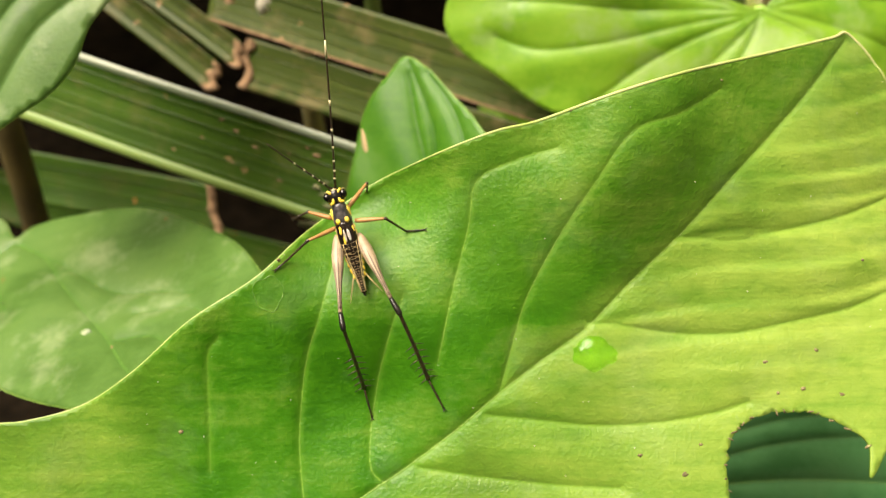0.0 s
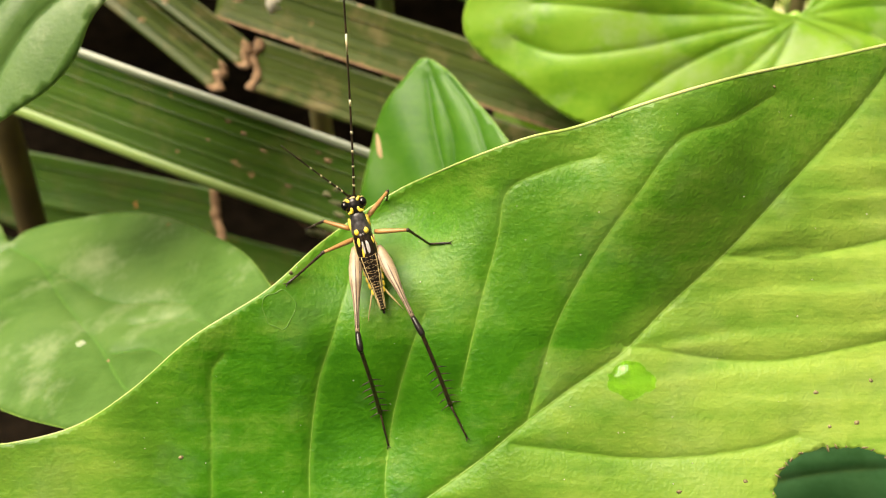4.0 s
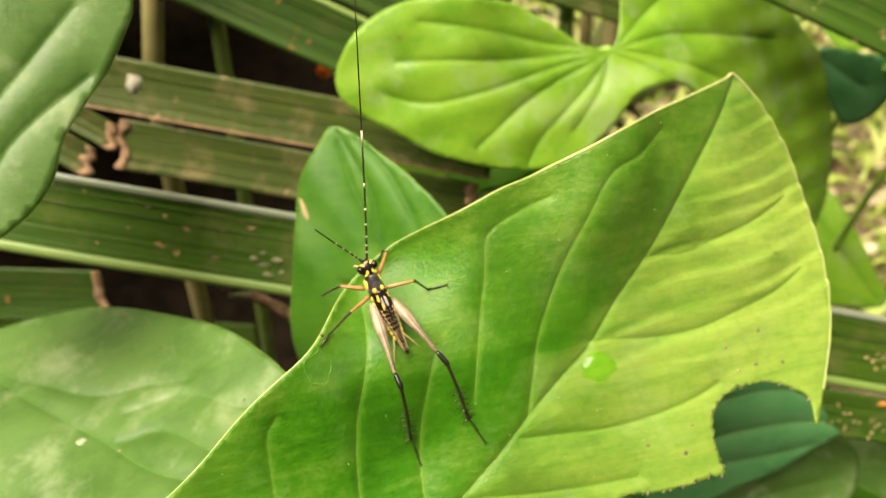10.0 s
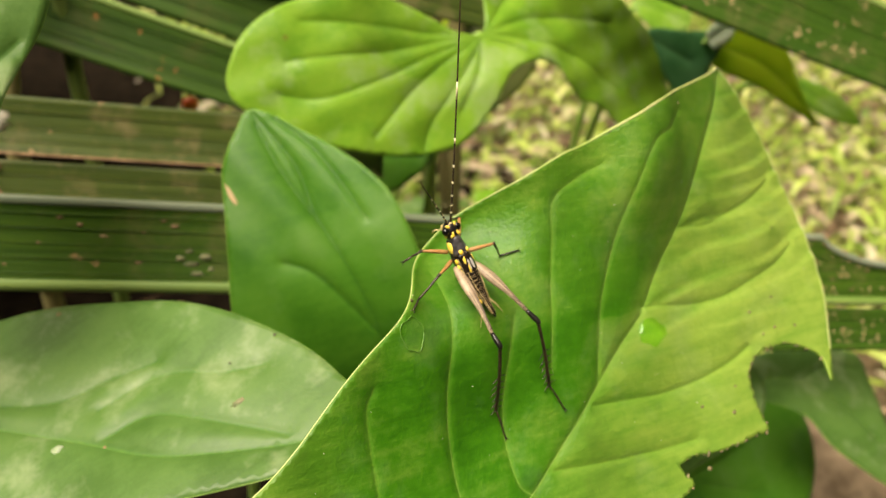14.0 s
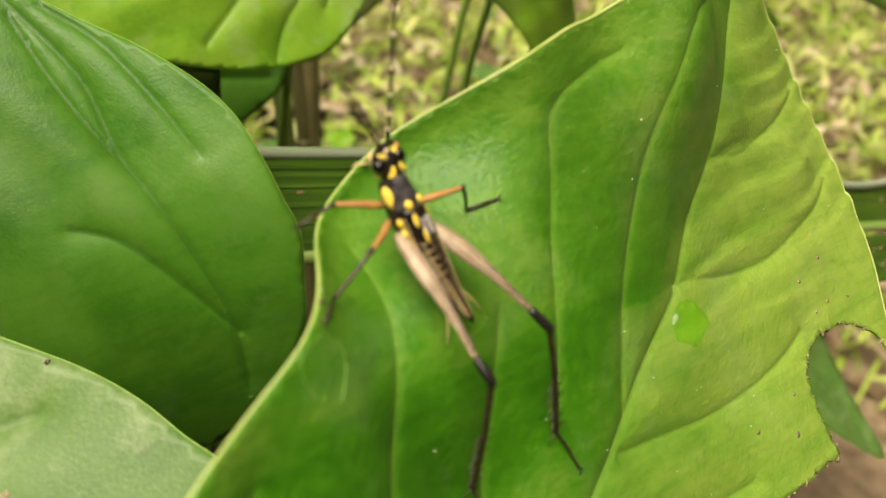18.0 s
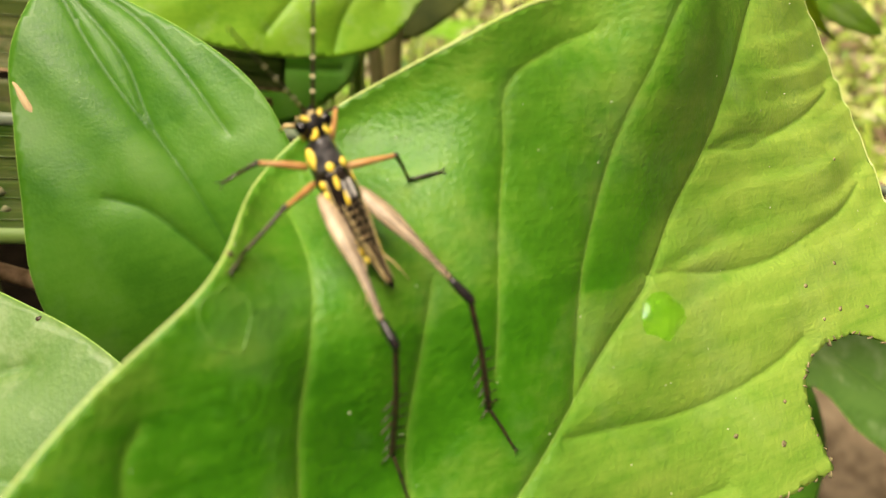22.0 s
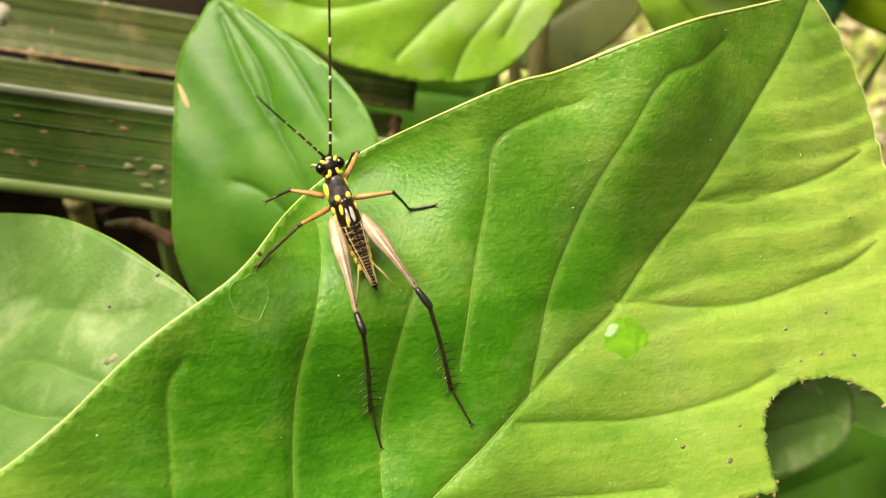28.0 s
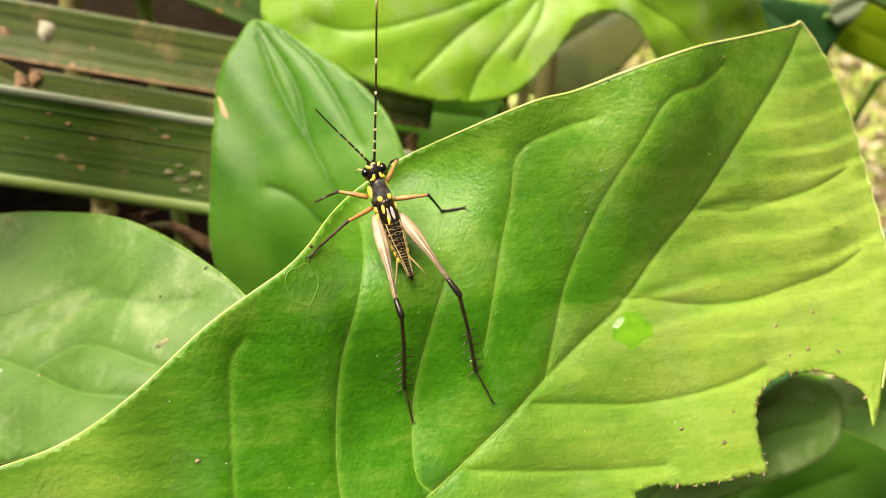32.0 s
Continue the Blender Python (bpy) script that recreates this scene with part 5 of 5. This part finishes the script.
part("palp", tube([c_at(on_body(1.0, -0.9, -1.5)), c_at(on_body(0.6, -1.5, -2.2)), c_at(on_body(0.9, -1.7, -3.0))], 0.00014, 6), MAT_CREAM, head)
part("palp", tube([c_at(on_body(1.0, 0.9, -1.5)), c_at(on_body(0.6, 1.5, -2.2)), c_at(on_body(0.9, 1.7, -3.0))], 0.00014, 6), MAT_CREAM, head)

pronotum = part("pronotum", body([2.9, 3.2, 4.2, 5.4, 6.2, 6.5], [0.9, 1.18, 1.32, 1.55, 1.66, 1.3], [0.9, 1.2, 1.32, 1.42, 1.42, 1.0], 0.02), MAT_GREY, cricket, "rough grey-black pronotum")
for sg in (-1, 1):
    spot(on_body(4.7, 1.42 * sg, -0.25), 1.25, 0.62, 0.3, MAT_YELLOW, pronotum, "large yellow side patch", tilt=1.25 * sg)
    spot(on_body(6.0, 0.78 * sg, 1.22), 0.52, 0.42, 0.24, MAT_YELLOW, pronotum, "round yellow spot", tilt=0.35 * sg)
part("thorax", body([3.2, 5.0, 7.5, 9.0], [1.0, 1.45, 1.6, 1.4], [1.0, 1.5, 1.6, 1.3], -0.9, 12), MAT_BLACK, cricket)
abdomen = part("abdomen", body([7.0, 9.0, 12.0, 15.0, 17.0, 18.6], [1.45, 1.6, 1.45, 1.05, 0.6, 0.3], [1.3, 1.45, 1.3, 0.95, 0.6, 0.3], [-0.6, -0.6, -0.3, 0.2, 0.6, 0.9], 26), MAT_BLACK, cricket, "black abdomen with yellow scalloped sides")
for sg in (-1, 1):
    for k in range(9):
        s = 7.4 + 1.05 * k
        spot(on_body(s, sg * float(np.interp(s, [7, 9, 12, 15, 17], [1.5, 1.62, 1.48, 1.1, 0.72])), -0.25 + 0.09 * k), 0.5, 0.36 - 0.015 * k, 0.2, MAT_YELLOW, abdomen, "", tilt=1.2 * sg)


def wing_edge(s):
    return float(np.interp(s, [6.2, 7.0, 9.0, 11.0, 13.0, 15.0, 17.0, 18.9], [1.3, 1.62, 1.72, 1.6, 1.3, 0.9, 0.62, 0.45]))


def wing_top(s, u):
    """Height of the folded wings at s, u from the middle line (0) to the edge (1)."""
    return float(np.interp(s, [6.2, 8.0, 12.0, 15.0, 18.9], [1.42, 1.5, 1.42, 1.42, 1.6])) - float(np.interp(s, [6.2, 9, 14, 18.9], [0.9, 1.0, 0.75, 0.4])) * u**2.2


def on_wing(s, u, sg, off=0.0):
    return on_body(s, sg * u * wing_edge(s), wing_top(s, u) + off)


for sg in (-1, 1):
    bm = bmesh.new()
    rows = []
    for i in range(27):
        s = 6.2 + 12.7 * i / 26
        rows.append([bm.verts.new(c_at(on_wing(s, j / 7, sg, 0.02 if sg > 0 else 0.0))) for j in range(8)])
    for a, b in zip(rows[:-1], rows[1:]):
        for j in range(7):
            bm.faces.new((a[j], a[j + 1], b[j + 1], b[j]))
    bmesh.ops.recalc_face_normals(bm, faces=bm.faces)
    wing = part("forewing", bm, MAT_WING, cricket, "glossy brown-black folded wing with cream veins")
    so = wing.modifiers.new("thickness", "SOLIDIFY")
    so.thickness = 0.00008
    for s, u, ru, rv in ((7.6, 0.52, 0.75, 0.26), (9.3, 0.34, 0.85, 0.20)) if sg < 0 else ((7.7, 0.80, 0.6, 0.16),):
        spot(on_wing(s, u, sg, 0.02), ru, rv, 0.07, MAT_YELLOW, wing, "", "yellow_blotch", turn=0.12 * sg, tilt=0.5 * u * sg)
    # Highlight on the glossy wing base, painted as a pale oval.
    spot(on_wing(8.6, 0.2, sg, 0.02), 1.1, 0.3 if sg > 0 else 0.18, 0.05, MAT_WING_HIGHLIGHT, wing, "", "painted_sheen")
    for u in (0.35, 0.7, 0.97):
        part("wing_vein", tube([c_at(on_wing(s, u, sg, 0.03)) for s in np.linspace(7.0 if u > 0.9 else 10.0, 18.6, 16)], 0.00005, 5), MAT_WING if u < 0.5 else MAT_CREAM, wing)
    for k in range(20):
        s = 10.2 + 0.44 * k
        zig = 0.35 if k % 2 else -0.35
        if s > 14.5:
            zig = 0.0
        part("wing_vein", tube([c_at(on_wing(s + zig * q, 0.08 + 0.85 * q, sg, 0.02)) for q in (0.0, 0.25, 0.5, 0.75, 1.0)], 0.00003 if s < 14.5 else 0.000045, 5), MAT_WING_NET, wing)

# legs: points in mm in the big leaf's space


def foot_on_leaf(x, y, gap=0.18):
    return Vector((x, y, float(big_height(np.array([x]), np.array([y]))[0]) + gap))


def limb(name, pts, radii, material, parent, label="", sides=8):
    line = curve_through([tuple(p) for p in pts], 0.6)
    t = np.linspace(0, 1, len(line))
    return part(name, tube([c_at(p) for p in line], np.interp(t, np.linspace(0, 1, len(radii)), radii) / 1000, sides), material, parent, label)


def claw_foot(start, end, parent, hook):
    """Tarsus in three joints with two claws."""
    a, b = Vector(start), Vector(end)
    mid1, mid2 = a.lerp(b, 0.45), a.lerp(b, 0.75)
    foot = limb("tarsus", [a, mid1 + Vector((0, 0, 0.15)), mid2, b], [0.2, 0.16, 0.2, 0.15, 0.17], MAT_SHIN, parent, "black clawed foot")
    for sg in (-1, 1):
        side = (b - a).cross(Vector((0, 0, 1))).normalized() * 0.3 * sg
        limb("claw", [b, b + (b - a).normalized() * 0.35 + side + Vector((0, 0, 0.15)), b + (b - a).normalized() * 0.55 + side * 1.3 + Vector((0, 0, -0.1))], [0.09, 0.06, 0.02], MAT_SHIN, foot)
    return foot


def slim_leg(name, base, knee, ankle, toe, label):
    base, knee, ankle, toe = (Vector(p) for p in (base, knee, ankle, toe))
    femur = limb(name, [base, base.lerp(knee, 0.5) + Vector((0, 0, 0.25)), knee], [0.38, 0.42, 0.36, 0.28, 0.26], MAT_ORANGE, cricket, label)
    limb("knee", [knee.lerp(base, 0.06), knee, knee.lerp(ankle, 0.07)], [0.24, 0.34, 0.24], MAT_SHIN, femur)
    limb("tibia", [knee, knee.lerp(ankle, 0.5) + Vector((0, 0, 0.15)), ankle], [0.25, 0.22, 0.19, 0.2], MAT_SHIN, femur, "dark shin")
    claw_foot(ankle, toe, femur, 1)
    return femur


slim_leg("fore_leg", (-31.2, 17.6, -0.6), (-35.5, 18.7, -2.4), (-36.9, 18.1, -3.9), (-38.3, 17.4, -4.9), "slender orange foreleg")
slim_leg("fore_leg", (-28.6, 19.3, -0.4), (-25.3, 23.7, -3.2), (-25.2, 23.9, -6.0), foot_on_leaf(-25.4, 22.4), "slender orange foreleg")
ankle = foot_on_leaf(-39.2, 10.2, 0.5)
slim_leg("middle_leg", (-30.6, 15.9, -1.0), (-35.3, 13.8, 1.3), ankle, foot_on_leaf(-41.0, 8.7), "slender orange and black middle leg")
slim_leg("middle_leg", (-27.2, 17.2, -0.4), (-22.0, 17.6, 1.4), foot_on_leaf(-18.4, 15.3, 0.4), foot_on_leaf(-15.2, 15.6), "slender orange and black middle leg")


def hind_leg(base, end, knee, ankle, toe, out):
    base, end, knee, ankle, toe = (Vector(p) for p in (base, end, knee, ankle, toe))
    n = 22
    t = np.linspace(0, 1, n)
    path = [base.lerp(end, float(a)) + Vector((0, 0, 0.5 * math.sin(math.pi * a))) for a in t]
    wide = np.interp(t, [0, 0.08, 0.25, 0.4, 0.6, 0.8, 1.0], [0.45, 0.82, 1.08, 0.98, 0.58, 0.38, 0.36])
    high = np.interp(t, [0, 0.08, 0.25, 0.4, 0.6, 0.8, 1.0], [0.4, 0.6, 0.75, 0.7, 0.48, 0.36, 0.34])
    femur = part("hind_leg", loft(path, wide, high, RIGHT, 16), MAT_TAN, cricket, "long tan hind femur with a dark stripe and black knee")
    for off, w in ((0.05, 0.11), (-0.6, 0.07), (0.66, 0.07)):
        line = [p + RIGHT * off * float(wi) + UP * float(hi) * math.sqrt(max(0.0, 1 - off * off)) * 1.01 for p, wi, hi in zip(path, wide, high)][2:-1]
        part("stripe", tube([c_at(p) for p in line], w / 1000, 5), MAT_FEMUR_LINE, femur)
    for k in range(14):
        a = 0.12 + 0.035 * k
        wi, hi = float(np.interp(a, t, wide)), float(np.interp(a, t, high))
        p = base.lerp(end, a) + Vector((0, 0, 0.5 * math.sin(math.pi * a)))
        for o1, o2 in ((-0.75, -0.3), (0.3, 0.75)):
            part("hatch", tube([c_at(p + RIGHT * o * wi + UP * hi * math.sqrt(1 - o * o) * 1.005 + AHEAD * 0.5 * abs(o)) for o in (o1, 0.5 * (o1 + o2), o2)], 0.000045, 4), MAT_FEMUR_LINE, femur)
    joint = limb("knee", [end, end.lerp(knee, 0.4), knee, knee.lerp(ankle, 0.03)], [0.36, 0.46, 0.52, 0.5, 0.3], MAT_BLACK, femur, "swollen black knee", 10)
    shin = limb("tibia", [knee, knee.lerp(ankle, 0.5) + Vector((0.1, 0, 0.25)), ankle], [0.33, 0.32, 0.32, 0.33, 0.38], MAT_SHIN, femur, "dark spiny shin")
    d = (ankle - knee).normalized()
    side = d.cross(UP).normalized()
    for k in range(6):
        a = knee.lerp(ankle, 0.46 + 0.1 * k)
        for sg in (-1, 1):
            ln = 1.75 - 0.08 * k + 0.2 * ((k * 7 + (sg > 0) * 3) % 3)
            a2 = a + d * 0.35 * (sg > 0)
            limb("spine", [a2, a2 + side * sg * ln * 0.55 + d * 0.25 + UP * 0.2, a2 + side * sg * ln + d * 0.65 + UP * 0.15], [0.14, 0.10, 0.035], MAT_SHIN, femur, "", 5)
    for k in range(18):
        a = knee.lerp(ankle, 0.06 + 0.028 * k)
        spot(a + UP * 0.2 + side * 0.1 * (1 if k % 2 else -1), 0.10, 0.09, 0.07, MAT_ORANGE, femur, "", "fleck")
    claw_foot(ankle, toe, femur, 1)
    return femur


hind_leg((-30.4, 14.6, -0.4), (-29.6, 1.9, 5.4), (-29.1, -0.6, 6.3), foot_on_leaf(-25.9, -12.7, 0.5), foot_on_leaf(-24.5, -18.3), -1)
hind_leg((-26.6, 14.9, 0.2), (-21.2, 4.4, 5.8), (-19.8, 2.0, 6.6), foot_on_leaf(-14.6, -10.7, 0.5), foot_on_leaf(-11.8, -16.1), 1)
for sg, (dx, dy) in ((-1, (-0.6, -5.0)), (1, (3.4, -3.6))):
    a = on_body(15.5, 0.9 * sg, 0.1)
    limb("cercus", [a, a + Vector((dx * 0.5, dy * 0.5, 0.2)), a + Vector((dx, dy, -0.4))], [0.16, 0.12, 0.03], MAT_CREAM, cricket, "thin pale tail bristle")
part("ovipositor", tube([c_at(on_body(16.5, 0, 0.5)), c_at(on_body(18.0, 0, 1.0)), c_at(on_body(19.4, 0.0, 1.3))], [0.00035, 0.00028, 0.0002], 8), MAT_BLACK, cricket)

# antennae: each turns about its own root
LEFT_DIR, RIGHT_DIR = Vector((-0.655, 0.50, 0.57)).normalized(), Vector((-0.025, 0.905, 0.425)).normalized()


def antenna(root_at, length, bands, label, droop):
    """Built along its own z axis from the root, so that it can be turned; bands: (from, to) in mm."""
    an = part("antenna", tube([(droop * 0.001 * math.sin(2.2 * q) * q, 0, length * q / 1000) for q in np.linspace(0, 1, 24)], np.interp(np.linspace(0, 1, 24), [0, 0.1, 0.5, 1.0], [0.22, 0.17, 0.14, 0.11 if length < 20 else 0.05]) / 1000, 7), MAT_SHIN, cricket, label)
    for a, b in bands:
        qs = [a / length, 0.5 * (a + b) / length, b / length]
        r = float(np.interp(qs[1], [0, 0.1, 0.5, 1.0], [0.22, 0.17, 0.14, 0.11 if length < 20 else 0.05])) + 0.015
        part("pale_band", tube([(droop * 0.001 * math.sin(2.2 * q) * q, 0, length * q / 1000) for q in qs], r / 1000, 7), MAT_PALE_BAND, an)
    an.location = c_at(root_at)
    return an


LEFT_ROOT, RIGHT_ROOT = on_body(0.25, -0.42, 0.75), on_body(0.25, 0.42, 0.75)
left_antenna = antenna(LEFT_ROOT, 14.6, [(1.6, 1.9), (2.7, 3.0), (4.2, 4.5), (6.1, 6.5), (8.3, 8.7)], "short banded antenna with a broken end", 0.4)
right_antenna = antenna(RIGHT_ROOT, 62.0, [(1.6, 1.9), (3.0, 3.3), (4.8, 5.1), (7.2, 7.6), (10.2, 10.7), (14.6, 15.6), (22.4, 25.4)], "very long thin banded antenna", 1.2)

# ---------------------------------------------------------------- what lies on the big leaf
mat_water, wn_, wl_, wb = make_material("water")
wb.inputs["Base Color"].default_value, wb.inputs["Roughness"].default_value = (0.42, 0.68, 0.08, 1), 0.02
wb.inputs["Transmission Weight"].default_value, wb.inputs["IOR"].default_value = 1.0, 1.333


def on_big(x, y, off=0.0):
    return Vector((x, y, float(big_height(np.array([x]), np.array([y]))[0]) + off)) / 1000


def water_drop():
    c = Vector((14.6, -6.2))
    base = BIG @ Matrix.Translation(on_big(c.x, c.y))
    root = thing("water_drop", base, "flat clear water drop with a bright glint", "water drop")
    bm = bmesh.new()
    rows = []
    for i in range(9):
        q = i / 8
        row = []
        for k in range(28):
            a = 2 * math.pi * k / 28
            rx, ry = 3.9 * (1 + 0.10 * math.cos(3 * a + 1) + 0.05 * math.sin(9 * a) + 0.04 * math.sin(13 * a + 2)), 2.9 * (1 + 0.12 * math.cos(4 * a) + 0.06 * math.sin(7 * a) + 0.03 * math.cos(11 * a))
            x, y = c.x + rx * q * math.cos(a), c.y + ry * q * math.sin(a)
            p = on_big(x, y, -0.02 + 1.15 * max(0.0, 1 - q * q) ** 0.7) - on_big(c.x, c.y)
            row.append(p)
        rows.append(row)
    top = bm.verts.new(rows[0][0])
    vs = [[bm.verts.new(p) for p in r] for r in rows[1:]]
    for k in range(28):
        bm.faces.new((top, vs[0][k], vs[0][(k + 1) % 28]))
        for a, b in zip(vs[:-1], vs[1:]):
            bm.faces.new((a[k], b[k], b[(k + 1) % 28], a[(k + 1) % 28]))
    part("drop", bm, mat_water, root).visible_shadow = False
    return root, base


def back_drop():
    """A drop lying on the back leaf's right lobe."""
    m = facing((0.062, 0.2225, 0.497), (0.05, -0.85, 0.5))
    root = thing("water_drop", m @ Matrix.Translation((0.072, 0.008, -0.004)), "clear water drop on the back leaf", "water drop")
    bm = bmesh.new()
    bmesh.ops.create_uvsphere(bm, u_segments=20, v_segments=12, radius=1.0)
    for v in bm.verts:
        v.co = Vector((v.co.x * 5.5 * (1 + 0.12 * v.co.y), v.co.y * 4.5, v.co.z * 1.6 + 1.2)) / 1000
    part("drop", bm, mat_water, root).visible_shadow = False


back_drop()
drop, DROP = water_drop()
ring = thing("dried_drop_ring", BIG @ Matrix.Translation(on_big(-42.2, 5.6)), "dark outline of a dried water drop", "stain")
loop = [on_big(-42.2 + 2.5 * math.cos(a) * (1 + 0.12 * math.sin(3 * a)), 4.6 + 3.0 * math.sin(a) * (1 + 0.1 * math.cos(5 * a)), 0.0) - on_big(-42.2, 5.6) for a in [2 * math.pi * k / 40 for k in range(41)]]
part("outline", tube(loop, [0.00005 + 0.00004 * abs(math.sin(0.5 * k)) for k in range(41)], 5), MAT_VEIN_DARK, ring)
scars = []
srnd = random.Random(9)
SCAR_AT = [(44.9, -7.8, 0.5), (54.4, -5.9, 0.45), (51.5, -12.5, 0.5), (47, -13.2, 0.4), (58.4, -13.5, 0.5), (30, -27, 0.6), (22.5, -24, 0.5), (33, -22, 0.4), (-40.6, 10.4, 0.45), (64, 10, 0.35), (19, -36, 0.5), (-58, -20, 0.5), (9, 39.2 - 3.5, 0.3), (36, 41.5, 0.3)]
crust = thing("leaf_scars", BIG, "small brown feeding scars on the big leaf", "scar")
for i, (x, y, r) in enumerate(SCAR_AT):
    patch("scar", on_big(x, y, -0.02), (r, r * 0.8), MAT_SCAR, crust, "", 70 + i)
bite_rim = curve_through([(8.7, -40.5), (11.5, -38.6), (13.6, -37.6), (11.9, -34.2), (14.6, -32.8), (22.1, -33.4), (30.4, -33.2), (35, -32.6), (37.6, -32.4), (37.2, -28), (37.9, -22.6), (39.9, -19.1), (45.3, -16.9), (52.3, -16.5), (58.6, -19), (62, -22)], 1.3)
for i, (x, y) in enumerate(bite_rim):
    if srnd.random() < 0.6:
        patch("bitten_rim", on_big(x + srnd.uniform(-0.3, 0.3), y + srnd.uniform(-0.3, 0.3), -0.02), (srnd.uniform(0.15, 0.8), srnd.uniform(0.1, 0.24)), MAT_SCAR, crust, "", 100 + i, srnd.uniform(0, 3))
bm = bmesh.new()
for k in range(110):
    x, y = srnd.uniform(-70, 74), srnd.uniform(-30, 46)
    if not inside(np.array([x]), np.array([y]), np.array(BIG_EDGE))[0]:
        continue
    c, r = on_big(x, y, 0.02), srnd.uniform(0.00005, 0.00014)
    vs = [bm.verts.new(c + Vector(q) * r) for q in ((1, 0, 0), (0, 1, 0), (-1, 0, 0), (0, -1, 0), (0.2, 0.1, 1.0))]
    for a in range(4):
        bm.faces.new((vs[a], vs[(a + 1) % 4], vs[4]))
dust_me = bpy.data.meshes.new("dust")
bm.to_mesh(dust_me)
bm.free()
dust_me.materials.append(plain_material("white_dust", (0.42, 0.46, 0.28), 0.8, (0.6, 0.62, 0.45), 300.0))
dust = tagged(new("dust", dust_me), "tiny white dust specks on the big leaf", "dust", kind="stuff")
dust.matrix_world = BIG

# scar on the upright leaf, dots on the low one
LOW = facing((-0.0508, 0.1317, 0.4834), (-0.312, -0.017, 0.95))
MAT_SMEAR = plain_material("waxy_smear", (0.24, 0.32, 0.16), 0.7, (0.40, 0.46, 0.32), 900.0)
marks = thing("leaf_marks", LOW, "dark dots and whitish smears on the pale leaf", "stain")
for i, (x, y, a, b, mt) in enumerate(((17, -6, 0.5, 0.4, MAT_SHIN), (3, -15, 1.6, 0.8, MAT_BLOTCH), (-33, 2, 1.8, 1.2, MAT_SMEAR), (-63, 20, 0.5, 1.4, MAT_SHIN), (-24, -4, 0.6, 0.4, MAT_DRY), (6, -5, 0.3, 0.3, MAT_SHIN))):
    patch("mark", Vector((x, y, float(low_height(np.array([float(x)]), np.array([float(y)]))[0]) - 0.05)) / 1000, (a, b), mt, marks, "", 300 + i)
UPRIGHT = facing((-0.0075, 0.1744, 0.4847), (-0.341, -0.733, 0.589))
wound = thing("leaf_wound", UPRIGHT, "pinkish brown scar on the dark pointed leaf", "scar")
patch("scar", Vector((-13.6, 10.5, -0.1)) / 1000, (0.75, 5.6), plain_material("pink_brown_scar", (0.42, 0.28, 0.15), 0.7, (0.5, 0.38, 0.2), 300.0), wound, "", 320, 0.22)


def aimed(root_at, way):
    """The pose of an antenna in the cricket's space: its z axis along way."""
    m = Vector(way).to_track_quat("Z", "Y").to_matrix().to_4x4()
    m.translation = c_at(root_at)
    return m


SAG = 24.0


def motions():
    rows = [(t, Matrix.Translation((dx, dy, dz)) @ Matrix.Translation(BIG.translation) @ pose(0, 0, 0, rx, ry, rz) @ Matrix.Translation(-BIG.translation)) for t, dx, dy, dz, rx, ry, rz in LEAF_MOVES]
    for ob, base in ((big_leaf, BIG), (cricket, CRICKET), (drop, DROP), (ring, ring.matrix_world.copy()), (crust, BIG), (dust, BIG)):
        walk(ob, [(t, m @ base) for t, m in rows])
    # the pale leaf sags about its upper edge when the big leaf is pushed aside
    hinge, axis = LOW @ Vector((-0.046, 0.050, 0.0)), (LOW.to_3x3() @ Vector((0.058, -0.044, 0.0))).normalized()
    sag = [(t, Matrix.Translation(hinge + Vector((0, 0, dz - 0.0012 * a / SAG))) @ Matrix.Rotation(radians(a), 4, axis) @ Matrix.Translation(-hinge)) for t, a, dz in ((0.0, 0.0, 0.0), (13.0, 0.0, 0.0), (15.5, 0.9 * SAG, 0.003), (20.0, 0.9 * SAG, 0.003), (24.0, SAG, 0.0), (26.5, SAG, 0.0), (28.5, SAG, -0.003), (32.0, SAG, -0.003))]
    for ob in (low_leaf, marks):
        walk(ob, [(t, m @ LOW) for t, m in sag])
    walk(left_antenna, [(t, aimed(LEFT_ROOT, w)) for t, w in ((0.0, (-0.64, 0.50, 0.58)), (9.0, (-0.65, 0.51, 0.56)), (13.5, (-0.65, 0.49, 0.58)), (17.0, (-0.69, 0.40, 0.60)), (20.0, (-0.70, 0.38, 0.60)), (21.0, (-0.67, 0.28, 0.68)), (22.0, (-0.70, 0.40, 0.59)), (24.0, (-0.68, 0.47, 0.56)), (28.5, (-0.68, 0.48, 0.55)), (32.0, (-0.68, 0.47, 0.56)))])
    walk(right_antenna, [(t, aimed(RIGHT_ROOT, w)) for t, w in ((0.0, (-0.018, 0.895, 0.44)), (6.0, (-0.03, 0.905, 0.425)), (9.0, (0.03, 0.90, 0.43)), (11.0, (-0.06, 0.86, 0.50)), (13.5, (-0.06, 0.86, 0.50)), (15.5, (-0.05, 0.87, 0.48)), (24.0, (-0.04, 0.90, 0.43)), (32.0, (-0.04, 0.93, 0.36)))])


motions()
